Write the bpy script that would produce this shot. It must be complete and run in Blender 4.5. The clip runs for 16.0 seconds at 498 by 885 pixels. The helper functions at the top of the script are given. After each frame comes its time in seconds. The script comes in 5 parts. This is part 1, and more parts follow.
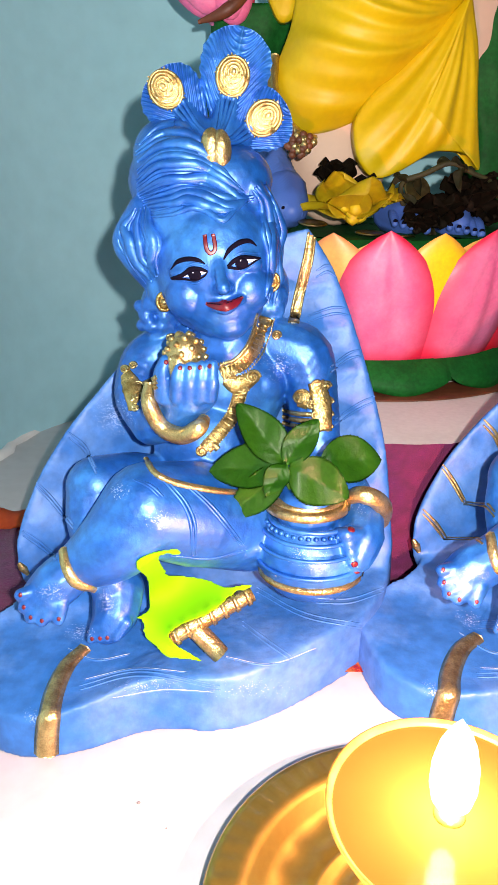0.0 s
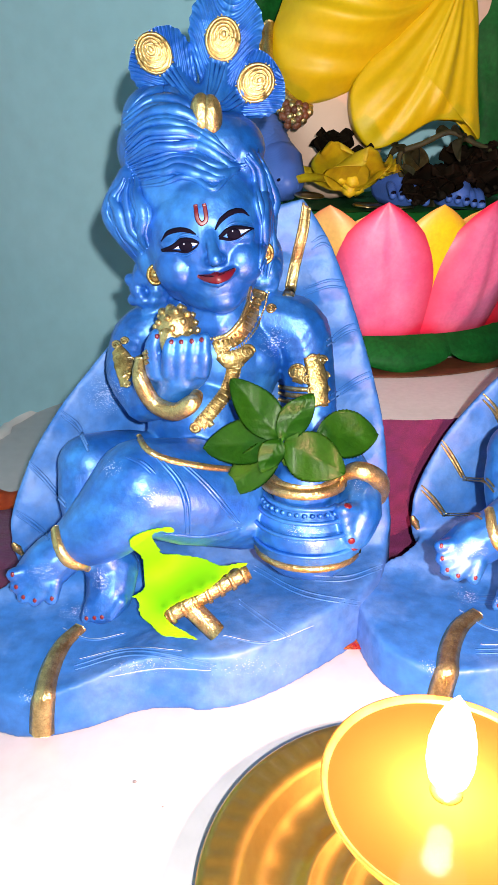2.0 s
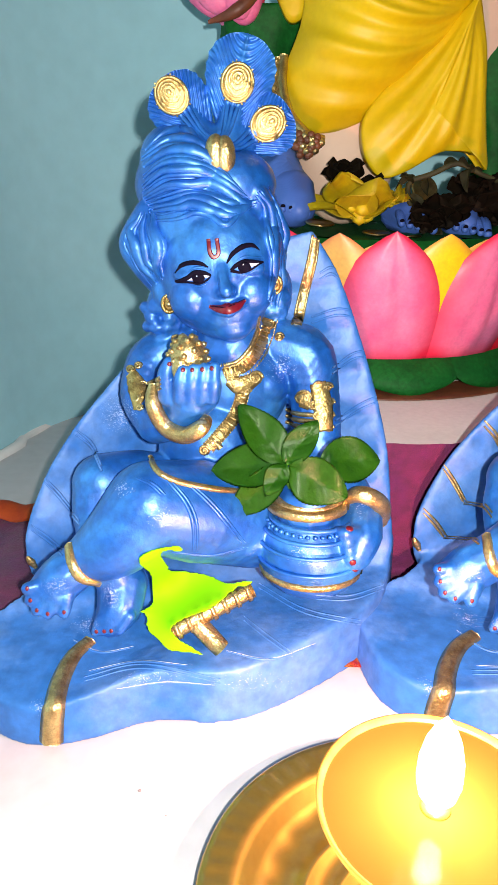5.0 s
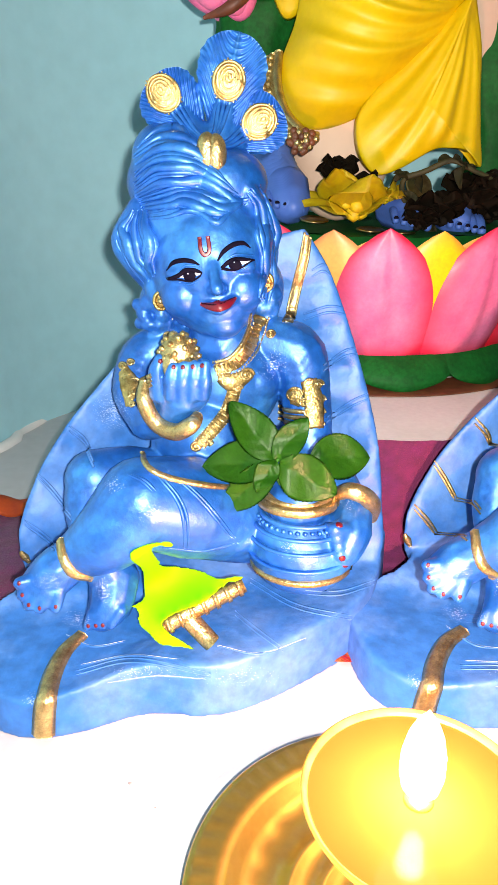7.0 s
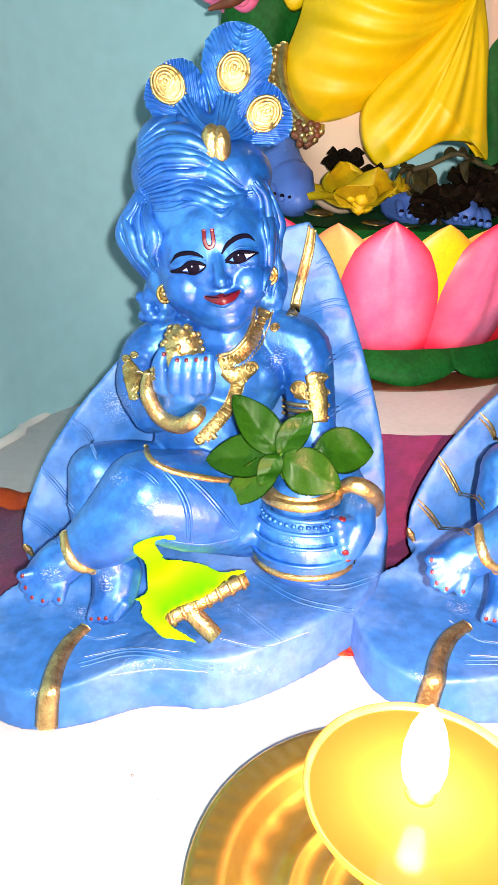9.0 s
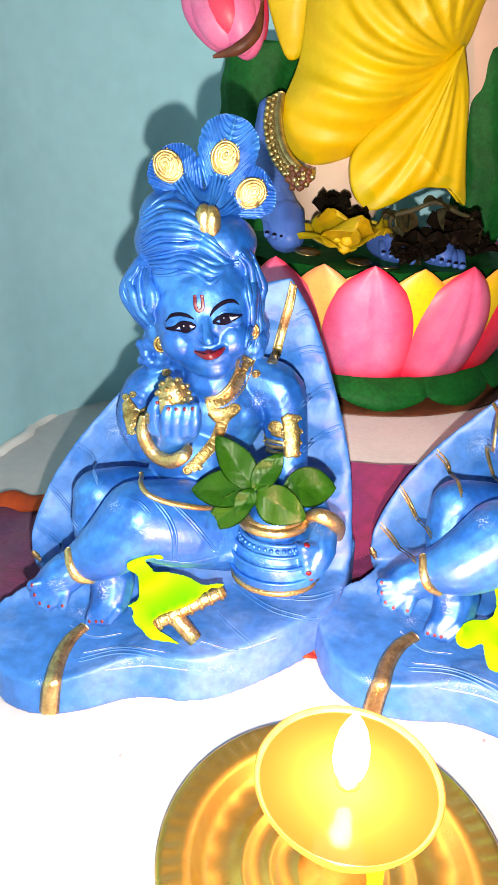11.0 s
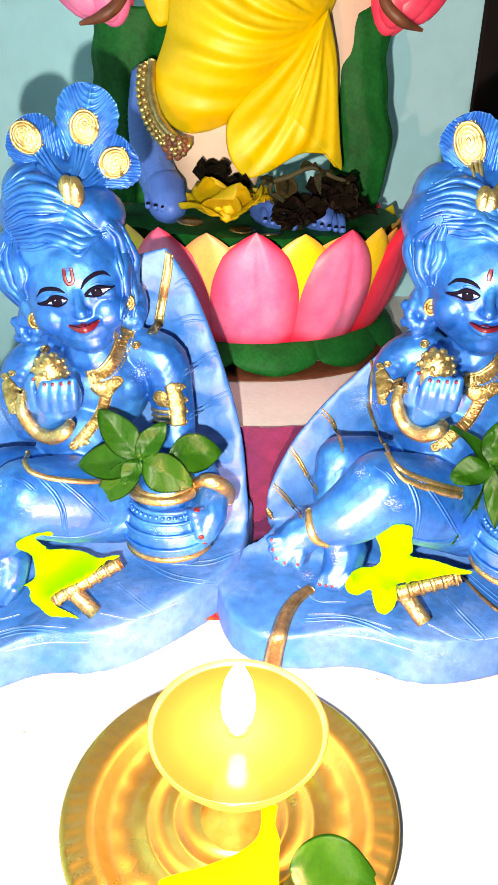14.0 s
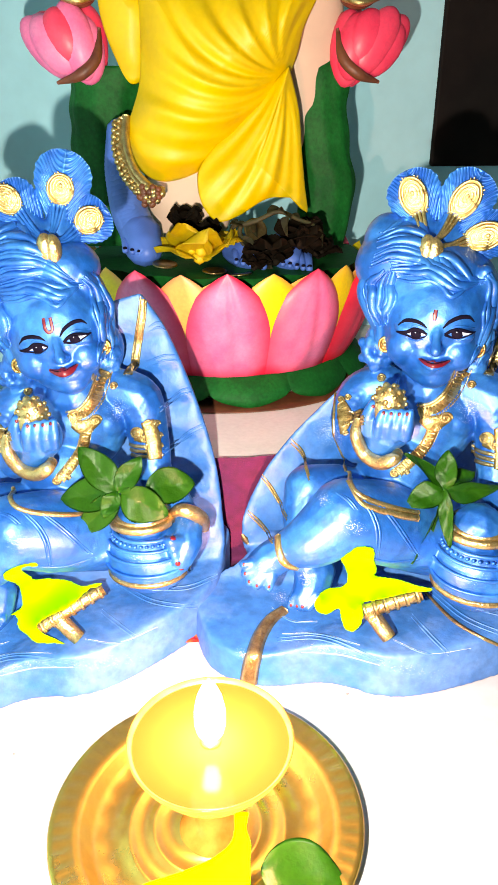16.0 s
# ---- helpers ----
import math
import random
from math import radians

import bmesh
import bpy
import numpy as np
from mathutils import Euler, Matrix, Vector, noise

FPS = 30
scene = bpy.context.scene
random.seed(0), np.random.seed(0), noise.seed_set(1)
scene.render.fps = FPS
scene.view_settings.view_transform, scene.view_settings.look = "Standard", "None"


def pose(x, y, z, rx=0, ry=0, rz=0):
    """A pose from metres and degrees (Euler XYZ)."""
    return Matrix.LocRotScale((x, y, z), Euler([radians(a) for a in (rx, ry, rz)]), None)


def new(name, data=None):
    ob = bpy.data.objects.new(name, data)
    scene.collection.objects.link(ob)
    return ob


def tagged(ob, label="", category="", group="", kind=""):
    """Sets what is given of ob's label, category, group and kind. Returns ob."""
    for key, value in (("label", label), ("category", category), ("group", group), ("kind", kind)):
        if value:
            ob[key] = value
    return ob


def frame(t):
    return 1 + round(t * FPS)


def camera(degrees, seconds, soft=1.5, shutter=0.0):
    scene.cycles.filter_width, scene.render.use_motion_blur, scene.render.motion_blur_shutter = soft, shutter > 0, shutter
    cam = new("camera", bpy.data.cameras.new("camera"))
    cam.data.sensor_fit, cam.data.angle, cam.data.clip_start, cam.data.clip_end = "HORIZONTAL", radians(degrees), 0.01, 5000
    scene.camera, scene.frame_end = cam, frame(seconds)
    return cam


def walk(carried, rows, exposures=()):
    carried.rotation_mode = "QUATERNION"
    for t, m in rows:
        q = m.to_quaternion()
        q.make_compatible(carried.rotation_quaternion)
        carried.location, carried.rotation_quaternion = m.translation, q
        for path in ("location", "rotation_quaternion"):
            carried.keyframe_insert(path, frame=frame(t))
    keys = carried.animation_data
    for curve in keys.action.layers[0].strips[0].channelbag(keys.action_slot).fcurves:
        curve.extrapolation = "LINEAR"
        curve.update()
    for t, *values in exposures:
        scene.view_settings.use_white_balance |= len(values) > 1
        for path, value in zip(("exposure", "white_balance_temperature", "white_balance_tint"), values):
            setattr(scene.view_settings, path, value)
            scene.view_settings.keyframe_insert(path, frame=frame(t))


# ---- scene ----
cam = camera(39.5, 16.0)
METRES, EYE, TILT, LEAN, TURN = 0.2, 0.2655, -21.0, 0.0, 0.0
ROWS = [
    (0.0, 0.0, 0.0, 0.0, 0.0, 0.0, -0.0),
    (0.5, 0.0086, 0.0262, -0.011, 0.79, -0.98, 0.47),
    (1.0, 0.0198, 0.0417, -0.0202, 1.08, -1.54, 0.87),
    (1.5, 0.0194, 0.0356, -0.017, 0.65, -1.5, 0.71),
    (2.0, 0.0174, 0.0319, -0.0141, 0.12, -1.53, 0.5),
    (2.5, 0.0186, 0.0276, -0.0133, -0.09, -1.41, 0.44),
    (3.0, 0.0241, 0.0262, -0.015, -0.29, -1.43, 0.59),
    (3.5, 0.0266, 0.032, -0.0183, -0.04, -1.59, 0.74),
    (4.0, 0.0152, -0.0249, 0.0159, 0.74, -0.29, -0.22),
    (6.5, 0.0544, -0.0453, 0.0226, 1.27, -1.3, -0.52),
    (7.0, 0.0513, -0.0516, 0.0257, 1.02, -1.1, -0.68),
    (7.5, 0.0488, -0.0575, 0.0278, 0.76, -0.9, -0.84),
    (8.0, 0.0476, -0.0599, 0.0293, 0.62, -0.88, -0.91),
    (8.5, 0.0515, -0.0483, 0.0233, 0.8, -1.34, -0.76),
    (9.0, 0.0524, -0.0482, 0.0231, 1.35, -1.55, -0.89),
    (11.5, 0.1348, -0.3568, 0.221, 1.22, -4.36, -3.34),
    (12.0, 0.144, -0.3444, 0.2175, -0.45, -5.43, -3.21),
    (12.5, 0.1771, -0.3366, 0.2034, -1.3, -6.13, -2.2),
    (13.0, 0.196, -0.3213, 0.1867, -1.49, -6.24, -1.43),
    (13.5, 0.2162, -0.3485, 0.1881, -3.22, -5.48, -0.55),
    (14.0, 0.2499, -0.3651, 0.1791, -4.56, -5.29, 0.78),
    (14.5, 0.256, -0.3762, 0.1806, -5.87, -5.58, 0.93),
    (15.0, 0.2864, -0.377, 0.1734, -4.66, -6.05, 1.68),
    (15.5, 0.3114, -0.4389, 0.1855, -5.37, -4.61, 2.46),
    (16.0, 0.3044, -0.5213, 0.2181, -5.4, -3.44, 2.22),
]
EXPOSURES = [(0.0, -0.14, 6950, 16), (1.0, -0.3, 6750, 14), (2.5, -0.22, 6750, 14), (4.0, -0.26, 6800, 13), (6.5, 0.06, 7000, 11), (9.0, 0.14, 7150, 11), (11.5, 0.14, 7150, 12), (12.0, 0.14, 7150, 12), (12.7, 0.38, 7500, 10), (14.5, 0.38, 7500, 9), (15.2, 0.3, 7500, 9), (16.0, 0.4, 7500, 8)]
walk(cam, [(t, pose(0, 0, EYE, TILT, LEAN, TURN) @ pose(METRES * x, METRES * y, METRES * z, 90 + pitch, roll, yaw)) for t, x, y, z, yaw, pitch, roll in ROWS], EXPOSURES)

# ---- light ----
world = bpy.data.worlds.new("world")
scene.world = world
world.use_nodes = True
world.node_tree.nodes["Background"].inputs[0].default_value = (0.9, 0.93, 1.0, 1)
world.node_tree.nodes["Background"].inputs[1].default_value = 0.005


def lamp(name, kind, place, watts, colour, size):
    data = bpy.data.lights.new(name, kind)
    data.energy, data.color = watts, colour
    if kind == "POINT":
        data.shadow_soft_size = size
    else:
        data.shape, data.size = "DISK", size
    ob = new(name, data)
    ob.matrix_world = Matrix.Translation(place)
    return ob


# the torch of the phone that films, and the flame of the oil lamp
lamp("phone_torch", "POINT", (0.027, -0.04, 0.286), 16.6, (1.0, 0.94, 0.9), 0.004)
lamp("flame_light", "POINT", (0.067, 0.172, 0.088), 3.8, (1.0, 0.4, 0.33), 0.004).data.specular_factor = 0.2


# ---- materials ----
def material(name, colour, rough=0.5, metal=0.0, second=None, scale=40.0, low=0.35, high=0.7, bump=0.0, bump_scale=300.0,
             coat=0.0, coat_rough=0.12, sheen=0.0, fine=0.0, emit=0.0, spec=0.5, transmit=0.0, sss=0.0, rough_var=0.0):
    m = bpy.data.materials.new(name)
    m.use_nodes = True
    nt = m.node_tree
    b = nt.nodes["Principled BSDF"]
    b.inputs["Base Color"].default_value = (*colour, 1)
    b.inputs["Roughness"].default_value = rough
    b.inputs["Metallic"].default_value = metal
    b.inputs["Specular IOR Level"].default_value = spec
    b.inputs["Coat Weight"].default_value = coat
    b.inputs["Coat Roughness"].default_value = coat_rough
    b.inputs["Sheen Weight"].default_value = sheen
    b.inputs["Transmission Weight"].default_value = transmit
    b.inputs["Subsurface Weight"].default_value = sss
    b.inputs["Subsurface Radius"].default_value = (0.01, 0.006, 0.003)
    if emit:
        b.inputs["Emission Color"].default_value = (*colour, 1)
        b.inputs["Emission Strength"].default_value = emit
    tc = nt.nodes.new("ShaderNodeTexCoord")
    if second:
        n = nt.nodes.new("ShaderNodeTexNoise")
        n.inputs["Scale"].default_value, n.inputs["Detail"].default_value, n.inputs["Roughness"].default_value = scale, 6.0, 0.62
        nt.links.new(tc.outputs["Object"], n.inputs["Vector"])
        r = nt.nodes.new("ShaderNodeMapRange")
        r.inputs["From Min"].default_value, r.inputs["From Max"].default_value = low, high
        nt.links.new(n.outputs["Fac"], r.inputs["Value"])
        mix = nt.nodes.new("ShaderNodeMix")
        mix.data_type = "RGBA"
        mix.inputs["A"].default_value, mix.inputs["B"].default_value = (*colour, 1), (*second, 1)
        nt.links.new(r.outputs["Result"], mix.inputs["Factor"])
        out = mix.outputs["Result"]
        if fine:
            n2 = nt.nodes.new("ShaderNodeTexNoise")
            n2.inputs["Scale"].default_value, n2.inputs["Detail"].default_value = scale * 9, 4.0
            nt.links.new(tc.outputs["Object"], n2.inputs["Vector"])
            r2 = nt.nodes.new("ShaderNodeMapRange")
            r2.inputs["From Min"].default_value, r2.inputs["From Max"].default_value = 0.3, 0.7
            r2.inputs["To Min"].default_value, r2.inputs["To Max"].default_value = 1 - fine, 1 + fine * 0.4
            nt.links.new(n2.outputs["Fac"], r2.inputs["Value"])
            mul = nt.nodes.new("ShaderNodeMix")
            mul.data_type, mul.blend_type = "RGBA", "MULTIPLY"
            mul.inputs["Factor"].default_value = 1.0
            nt.links.new(out, mul.inputs["A"])
            nt.links.new(r2.outputs["Result"], mul.inputs["B"])
            out = mul.outputs["Result"]
        nt.links.new(out, b.inputs["Base Color"])
        if rough_var:
            r3 = nt.nodes.new("ShaderNodeMapRange")
            r3.inputs["From Min"].default_value, r3.inputs["From Max"].default_value = 0.3, 0.7
            r3.inputs["To Min"].default_value, r3.inputs["To Max"].default_value = rough - rough_var, rough + rough_var
            nt.links.new(n.outputs["Fac"], r3.inputs["Value"])
            nt.links.new(r3.outputs["Result"], b.inputs["Roughness"])
    if bump:
        n = nt.nodes.new("ShaderNodeTexNoise")
        n.inputs["Scale"].default_value, n.inputs["Detail"].default_value = bump_scale, 5.0
        nt.links.new(tc.outputs["Object"], n.inputs["Vector"])
        k = nt.nodes.new("ShaderNodeBump")
        k.inputs["Strength"].default_value, k.inputs["Distance"].default_value = bump, 0.002
        nt.links.new(n.outputs["Fac"], k.inputs["Height"])
        nt.links.new(k.outputs["Normal"], b.inputs["Normal"])
    return m


BLUE = material("pearl_blue_paint", (0.002, 0.11, 0.475), 0.44, 0.5, (0.045, 0.32, 0.78), 24, 0.46, 0.79, 0.12, 620, 0.62, 0.42, fine=0.25, rough_var=0.1)
LEAF_BLUE = material("worn_blue_paint", (0.022, 0.145, 0.475), 0.52, 0.08, (0.16, 0.335, 0.67), 15, 0.44, 0.84, 0.25, 200, 0.25, 0.45, fine=0.24, rough_var=0.1, spec=0.35)
GOLD = material("gold_paint", (0.62, 0.48, 0.21), 0.3, 0.9, (0.3, 0.2, 0.075), 160, 0.42, 0.75, 0.35, 600, fine=0.28)
# darker gold: painted-in shade between raised ornament, plain bronze on the earrings
SHADED_OLD_GOLD = material("tarnished_shaded_gold_paint", (0.5, 0.36, 0.13), 0.33, 0.88, (0.24, 0.15, 0.045), 200, 0.45, 0.7, 0.35, 600)
CHALK = material("chalky_worn_paint", (0.3, 0.42, 0.74), 0.6, 0.0, (0.18, 0.34, 0.7), 300)
RED = material("red_paint", (0.115, 0.0022, 0.011), 0.4, 0.0, (0.08, 0.0018, 0.009), 300)
BLACK = material("black_paint", (0.004, 0.003, 0.01), 0.7, spec=0.05)
WHITE = material("white_paint", (0.5, 0.6, 0.75), 0.4)
MARBLE = material("white_marble", (0.475, 0.475, 0.495), 0.32, 0.0, (0.42, 0.42, 0.44), 9, 0.5, 0.8, 0.03, 90, fine=0.07)
STEP_WHITE = material("cream_painted_board", (0.88, 0.86, 0.83), 0.5, 0.0, (0.8, 0.78, 0.75), 25, 0.45, 0.75, 0.08, 150, fine=0.06)
WALL = material("teal_wall_paint", (0.37, 0.71, 0.81), 0.75, 0.0, (0.41, 0.75, 0.85), 5, 0.4, 0.7, 0.06, 120, fine=0.05)
DARK = material("dark_brown_wood", (0.008, 0.006, 0.006), 0.7, 0.0, (0.012, 0.009, 0.008), 30, spec=0.1)
CEILING = material("white_ceiling_paint", (0.78, 0.79, 0.78), 0.85, 0.0, (0.72, 0.73, 0.72), 3)
VELVET = material("maroon_velvet", (0.13, 0.006, 0.06), 0.8, 0.0, (0.07, 0.003, 0.07), 14, 0.35, 0.65, 0.4, 900, sheen=0.12, fine=0.3)
BORDER = material("red_sequin_border", (0.45, 0.02, 0.015), 0.35, 0.4, (0.55, 0.16, 0.03), 220, 0.45, 0.6, 0.7, 900, fine=0.3)
ORANGE = material("orange_cloth", (0.7, 0.12, 0.02), 0.7, 0.0, (0.5, 0.06, 0.02), 60)
SHEET = material("white_cotton_sheet", (0.72, 0.74, 0.74), 0.8, 0.0, (0.62, 0.66, 0.67), 18, 0.4, 0.7, 0.1, 400)
BRASS = material("aged_brass", (0.45, 0.39, 0.085), 0.3, 0.95, (0.27, 0.215, 0.04), 16, 0.42, 0.75, 0.05, 120, fine=0.08, rough_var=0.06)
def amber_glass():
    """Glossy amber glass that lets the flame's light through its wall."""
    m = material("amber_glass", (0.5, 0.3, 0.06), 0.16, 0.0, (0.26, 0.14, 0.02), 60, 0.4, 0.7, 0.03, 200)
    nt = m.node_tree
    b, out = nt.nodes["Principled BSDF"], nt.nodes["Material Output"]
    t = nt.nodes.new("ShaderNodeBsdfTranslucent")
    t.inputs["Color"].default_value = (0.14, 0.12, 0.02, 1)
    mix = nt.nodes.new("ShaderNodeMixShader")
    mix.inputs["Fac"].default_value = 0.35
    nt.links.new(b.outputs["BSDF"], mix.inputs[1])
    nt.links.new(t.outputs["BSDF"], mix.inputs[2])
    nt.links.new(mix.outputs["Shader"], out.inputs["Surface"])
    return m


def petal_paint(name, inner, edge, second):
    """Petal paint that runs into a second colour towards the petal's rim."""
    m = material(name, inner, 0.48, 0.0, second, 40, 0.35, 0.7, 0.1, 200, fine=0.1, coat=0.15, coat_rough=0.3)
    nt = m.node_tree
    b = nt.nodes["Principled BSDF"]
    old = b.inputs["Base Color"].links[0].from_socket
    at = nt.nodes.new("ShaderNodeAttribute")
    at.attribute_name = "rim"
    mix = nt.nodes.new("ShaderNodeMix")
    mix.data_type = "RGBA"
    mix.inputs["B"].default_value = (*edge, 1)
    nt.links.new(at.outputs["Fac"], mix.inputs["Factor"])
    nt.links.new(old, mix.inputs["A"])
    nt.links.new(mix.outputs["Result"], b.inputs["Base Color"])
    return m


BOWL = amber_glass()
HOLDER = material("polished_brass", (0.75, 0.45, 0.09), 0.25, 0.85, (0.6, 0.33, 0.05), 60, 0.4, 0.7, 0.04, 200)
OIL = material("golden_oil", (0.046, 0.032, 0.006), 0.06, 0.0, (0.043, 0.029, 0.0053), 30, spec=0.03)
FLAME = material("flame", (1.0, 0.95, 0.72), 1.0, emit=9.0)
WICK = material("charred_wick", (0.05, 0.03, 0.02), 0.9)
PINK = petal_paint("pink_paint", (0.74, 0.125, 0.31), (0.72, 0.02, 0.07), (0.8, 0.22, 0.41))
CRIMSON = petal_paint("crimson_paint", (0.72, 0.03, 0.09), (0.7, 0.01, 0.03), (0.8, 0.06, 0.13))
PETAL_YELLOW = petal_paint("lemon_paint", (0.8, 0.66, 0.01), (0.82, 0.36, 0.06), (0.8, 0.55, 0.01))
PETAL_ORANGE = petal_paint("peach_paint", (0.82, 0.4, 0.09), (0.8, 0.22, 0.08), (0.85, 0.5, 0.12))
GREEN = material("green_paint", (0.0015, 0.078, 0.012), 0.62, 0.0, (0.003, 0.135, 0.02), 34, 0.35, 0.75, 0.3, 160, fine=0.3, spec=0.2)
ROBE = material("yellow_robe_paint", (0.66, 0.48, 0.003), 0.5, 0.0, (0.62, 0.41, 0.003), 20, 0.4, 0.75, 0.08, 180, fine=0.06)
SKIN = material("beige_paint", (0.68, 0.5, 0.38), 0.6, 0.0, (0.6, 0.44, 0.34), 20)
BROWN = material("brown_paint", (0.16, 0.05, 0.02), 0.5, 0.0, (0.08, 0.025, 0.012), 50, 0.4, 0.7, 0.2, 200)
FOOT_BLUE = material("matt_blue_paint", (0.06, 0.15, 0.5), 0.5, 0.0, (0.05, 0.12, 0.45), 30)
LEAF = material("fresh_green_leaf", (0.015, 0.1, 0.004), 0.42, 0.0, (0.022, 0.12, 0.005), 60, 0.4, 0.75, 0.12, 420, 0.0, fine=0.15, spec=0.28)
PETAL = material("fluorescent_yellow_petal", (0.145, 0.52, 0.004), 0.8, 0.0, (0.16, 0.52, 0.004), 60, spec=0.1)
MARIGOLD = material("wilting_yellow_petal", (0.68, 0.55, 0.01), 0.6, 0.0, (0.5, 0.34, 0.01), 60, 0.4, 0.7, 0.2, 300)
DRY = material("dry_brown_petal", (0.016, 0.009, 0.004), 0.85, 0.0, (0.006, 0.005, 0.003), 80, spec=0.15)
WITHERED = material("withered_olive_leaf", (0.04, 0.04, 0.008), 0.75, 0.0, (0.02, 0.018, 0.006), 90)
CRUMB = material("grey_ash", (0.2, 0.19, 0.19), 0.9)
COIN = material("worn_coin_metal", (0.4, 0.3, 0.13), 0.3, 1.0, (0.2, 0.13, 0.06), 150)


# ---- mesh tools ----
def mesh_object(name, bm, mats, parent=None, smooth=True):
    me = bpy.data.meshes.new(name)
    for f in bm.faces:
        f.smooth = smooth
    bm.to_mesh(me)
    bm.free()
    for m in mats:
        me.materials.append(m)
    ob = new(name, me)
    ob.parent = parent
    return ob


def part(name, bm, mat, parent, label="", smooth=True):
    return tagged(mesh_object(name, bm, [mat], parent, smooth), label)


def empty(name, place, label, category, group=""):
    ob = new(name)
    ob.matrix_world = Matrix.Translation(place)
    return tagged(ob, label, category, group)


BALLS = {}


def ball(sub):
    """The points and faces of a unit ball, made once."""
    if sub not in BALLS:
        b = bmesh.new()
        bmesh.ops.create_icosphere(b, subdivisions=sub, radius=1)
        b.verts.index_update()
        BALLS[sub] = ([v.co.copy() for v in b.verts], [tuple(v.index for v in f.verts) for f in b.faces])
        b.free()
    return BALLS[sub]


def ell(bm, c, r, rx=0, ry=0, rz=0, mat=0, sub=3):
    """An ellipsoid."""
    r = r if isinstance(r, tuple) else (r, r, r)
    m = pose(*c, rx, ry, rz) @ Matrix.Diagonal((*r, 1))
    points, faces = ball(sub)
    made = [bm.verts.new(m @ p) for p in points]
    for f in faces:
        bm.faces.new([made[k] for k in f]).material_index = mat


def curve(pts, n):
    """n + 1 points on a smooth line through pts."""
    p = [Vector(q) for q in pts]
    p = [2 * p[0] - p[1]] + p + [2 * p[-1] - p[-2]]
    out = []
    for i in range(n + 1):
        s = i / n * (len(p) - 3)
        k = min(int(s), len(p) - 4)
        t = s - k
        a, b, c, d = p[k:k + 4]
        out.append(0.5 * (2 * b + (c - a) * t + (2 * a - 5 * b + 4 * c - d) * t * t + (3 * b - a - 3 * c + d) * t ** 3))
    return out


def tube(bm, line, radii, mat=0, sides=8, normals=None, flat=1.0):
    """A round rod along a line with rounded ends; flat squeezes it towards the surface that the normals belong to."""
    n = len(line)
    rings = []
    for i, p in enumerate(line):
        t = (line[min(i + 1, n - 1)] - line[max(i - 1, 0)])
        t = t.normalized() if t.length > 1e-9 else Vector((0, 0, 1))
        up = normals[i] if normals else (Vector((0, 1, 0)) if abs(t.y) < 0.9 else Vector((1, 0, 0)))
        side = t.cross(up)
        side = side.normalized() if side.length > 1e-9 else Vector((1, 0, 0))
        up = side.cross(t).normalized()
        s = i / max(n - 1, 1) * (len(radii) - 1)
        k = min(int(s), len(radii) - 2) if len(radii) > 1 else 0
        r = radii[k] + (radii[k + 1] - radii[k]) * (s - k) if len(radii) > 1 else radii[0]
        rings.append([bm.verts.new(p + r * (math.cos(a) * side + flat * math.sin(a) * up)) for a in (2 * math.pi * j / sides for j in range(sides))])
    for a, b in zip(rings, rings[1:]):
        for j in range(sides):
            f = bm.faces.new((a[j], a[(j + 1) % sides], b[(j + 1) % sides], b[j]))
            f.material_index = mat
    for ring, p, flip in ((rings[0], line[0], False), (rings[-1], line[-1], True)):
        c = bm.verts.new(p)
        for j in range(sides):
            f = bm.faces.new((ring[j], c, ring[(j + 1) % sides]) if flip else (ring[(j + 1) % sides], c, ring[j]))
            f.material_index = mat


def limb(bm, pts, radii, mat=0, n=14, sub=2):
    """A row of overlapping balls along a smooth line."""
    line = curve(pts, n)
    for i, p in enumerate(line):
        s = i / n * (len(radii) - 1)
        k = min(int(s), len(radii) - 2)
        ell(bm, p, radii[k] + (radii[k + 1] - radii[k]) * (s - k), mat=mat, sub=sub)


def shell(bm, rim, middle, depth, rings=10, n=96, mat=0, shape=None):
    """A thick sheet inside a closed smooth rim, dished towards its middle; depth(p) gives the point on its far side."""
    loop = curve(list(rim) + [rim[0]], n)[:-1]
    mid = Vector(middle)
    front, back = [], []
    for k in range(1, rings + 1):
        s = k / rings
        front.append([bm.verts.new(shape(mid.lerp(q, s), s) if shape else mid.lerp(q, s)) for q in loop])
    for row in front:
        back.append([bm.verts.new(depth(v.co)) for v in row])
    tip = shape(mid, 0.0) if shape else mid
    cf, cb = bm.verts.new(tip), bm.verts.new(depth(tip))
    made = []
    for grid, c in ((front, cf), (back, cb)):
        for j in range(n):
            made.append(bm.faces.new((c, grid[0][j], grid[0][(j + 1) % n])))
            for a, b in zip(grid, grid[1:]):
                made.append(bm.faces.new((a[j], b[j], b[(j + 1) % n], a[(j + 1) % n])))
    for j in range(n):
        made.append(bm.faces.new((front[-1][j], back[-1][j], back[-1][(j + 1) % n], front[-1][(j + 1) % n])))
    for f in made:
        f.material_index = mat
    bmesh.ops.recalc_face_normals(bm, faces=made)


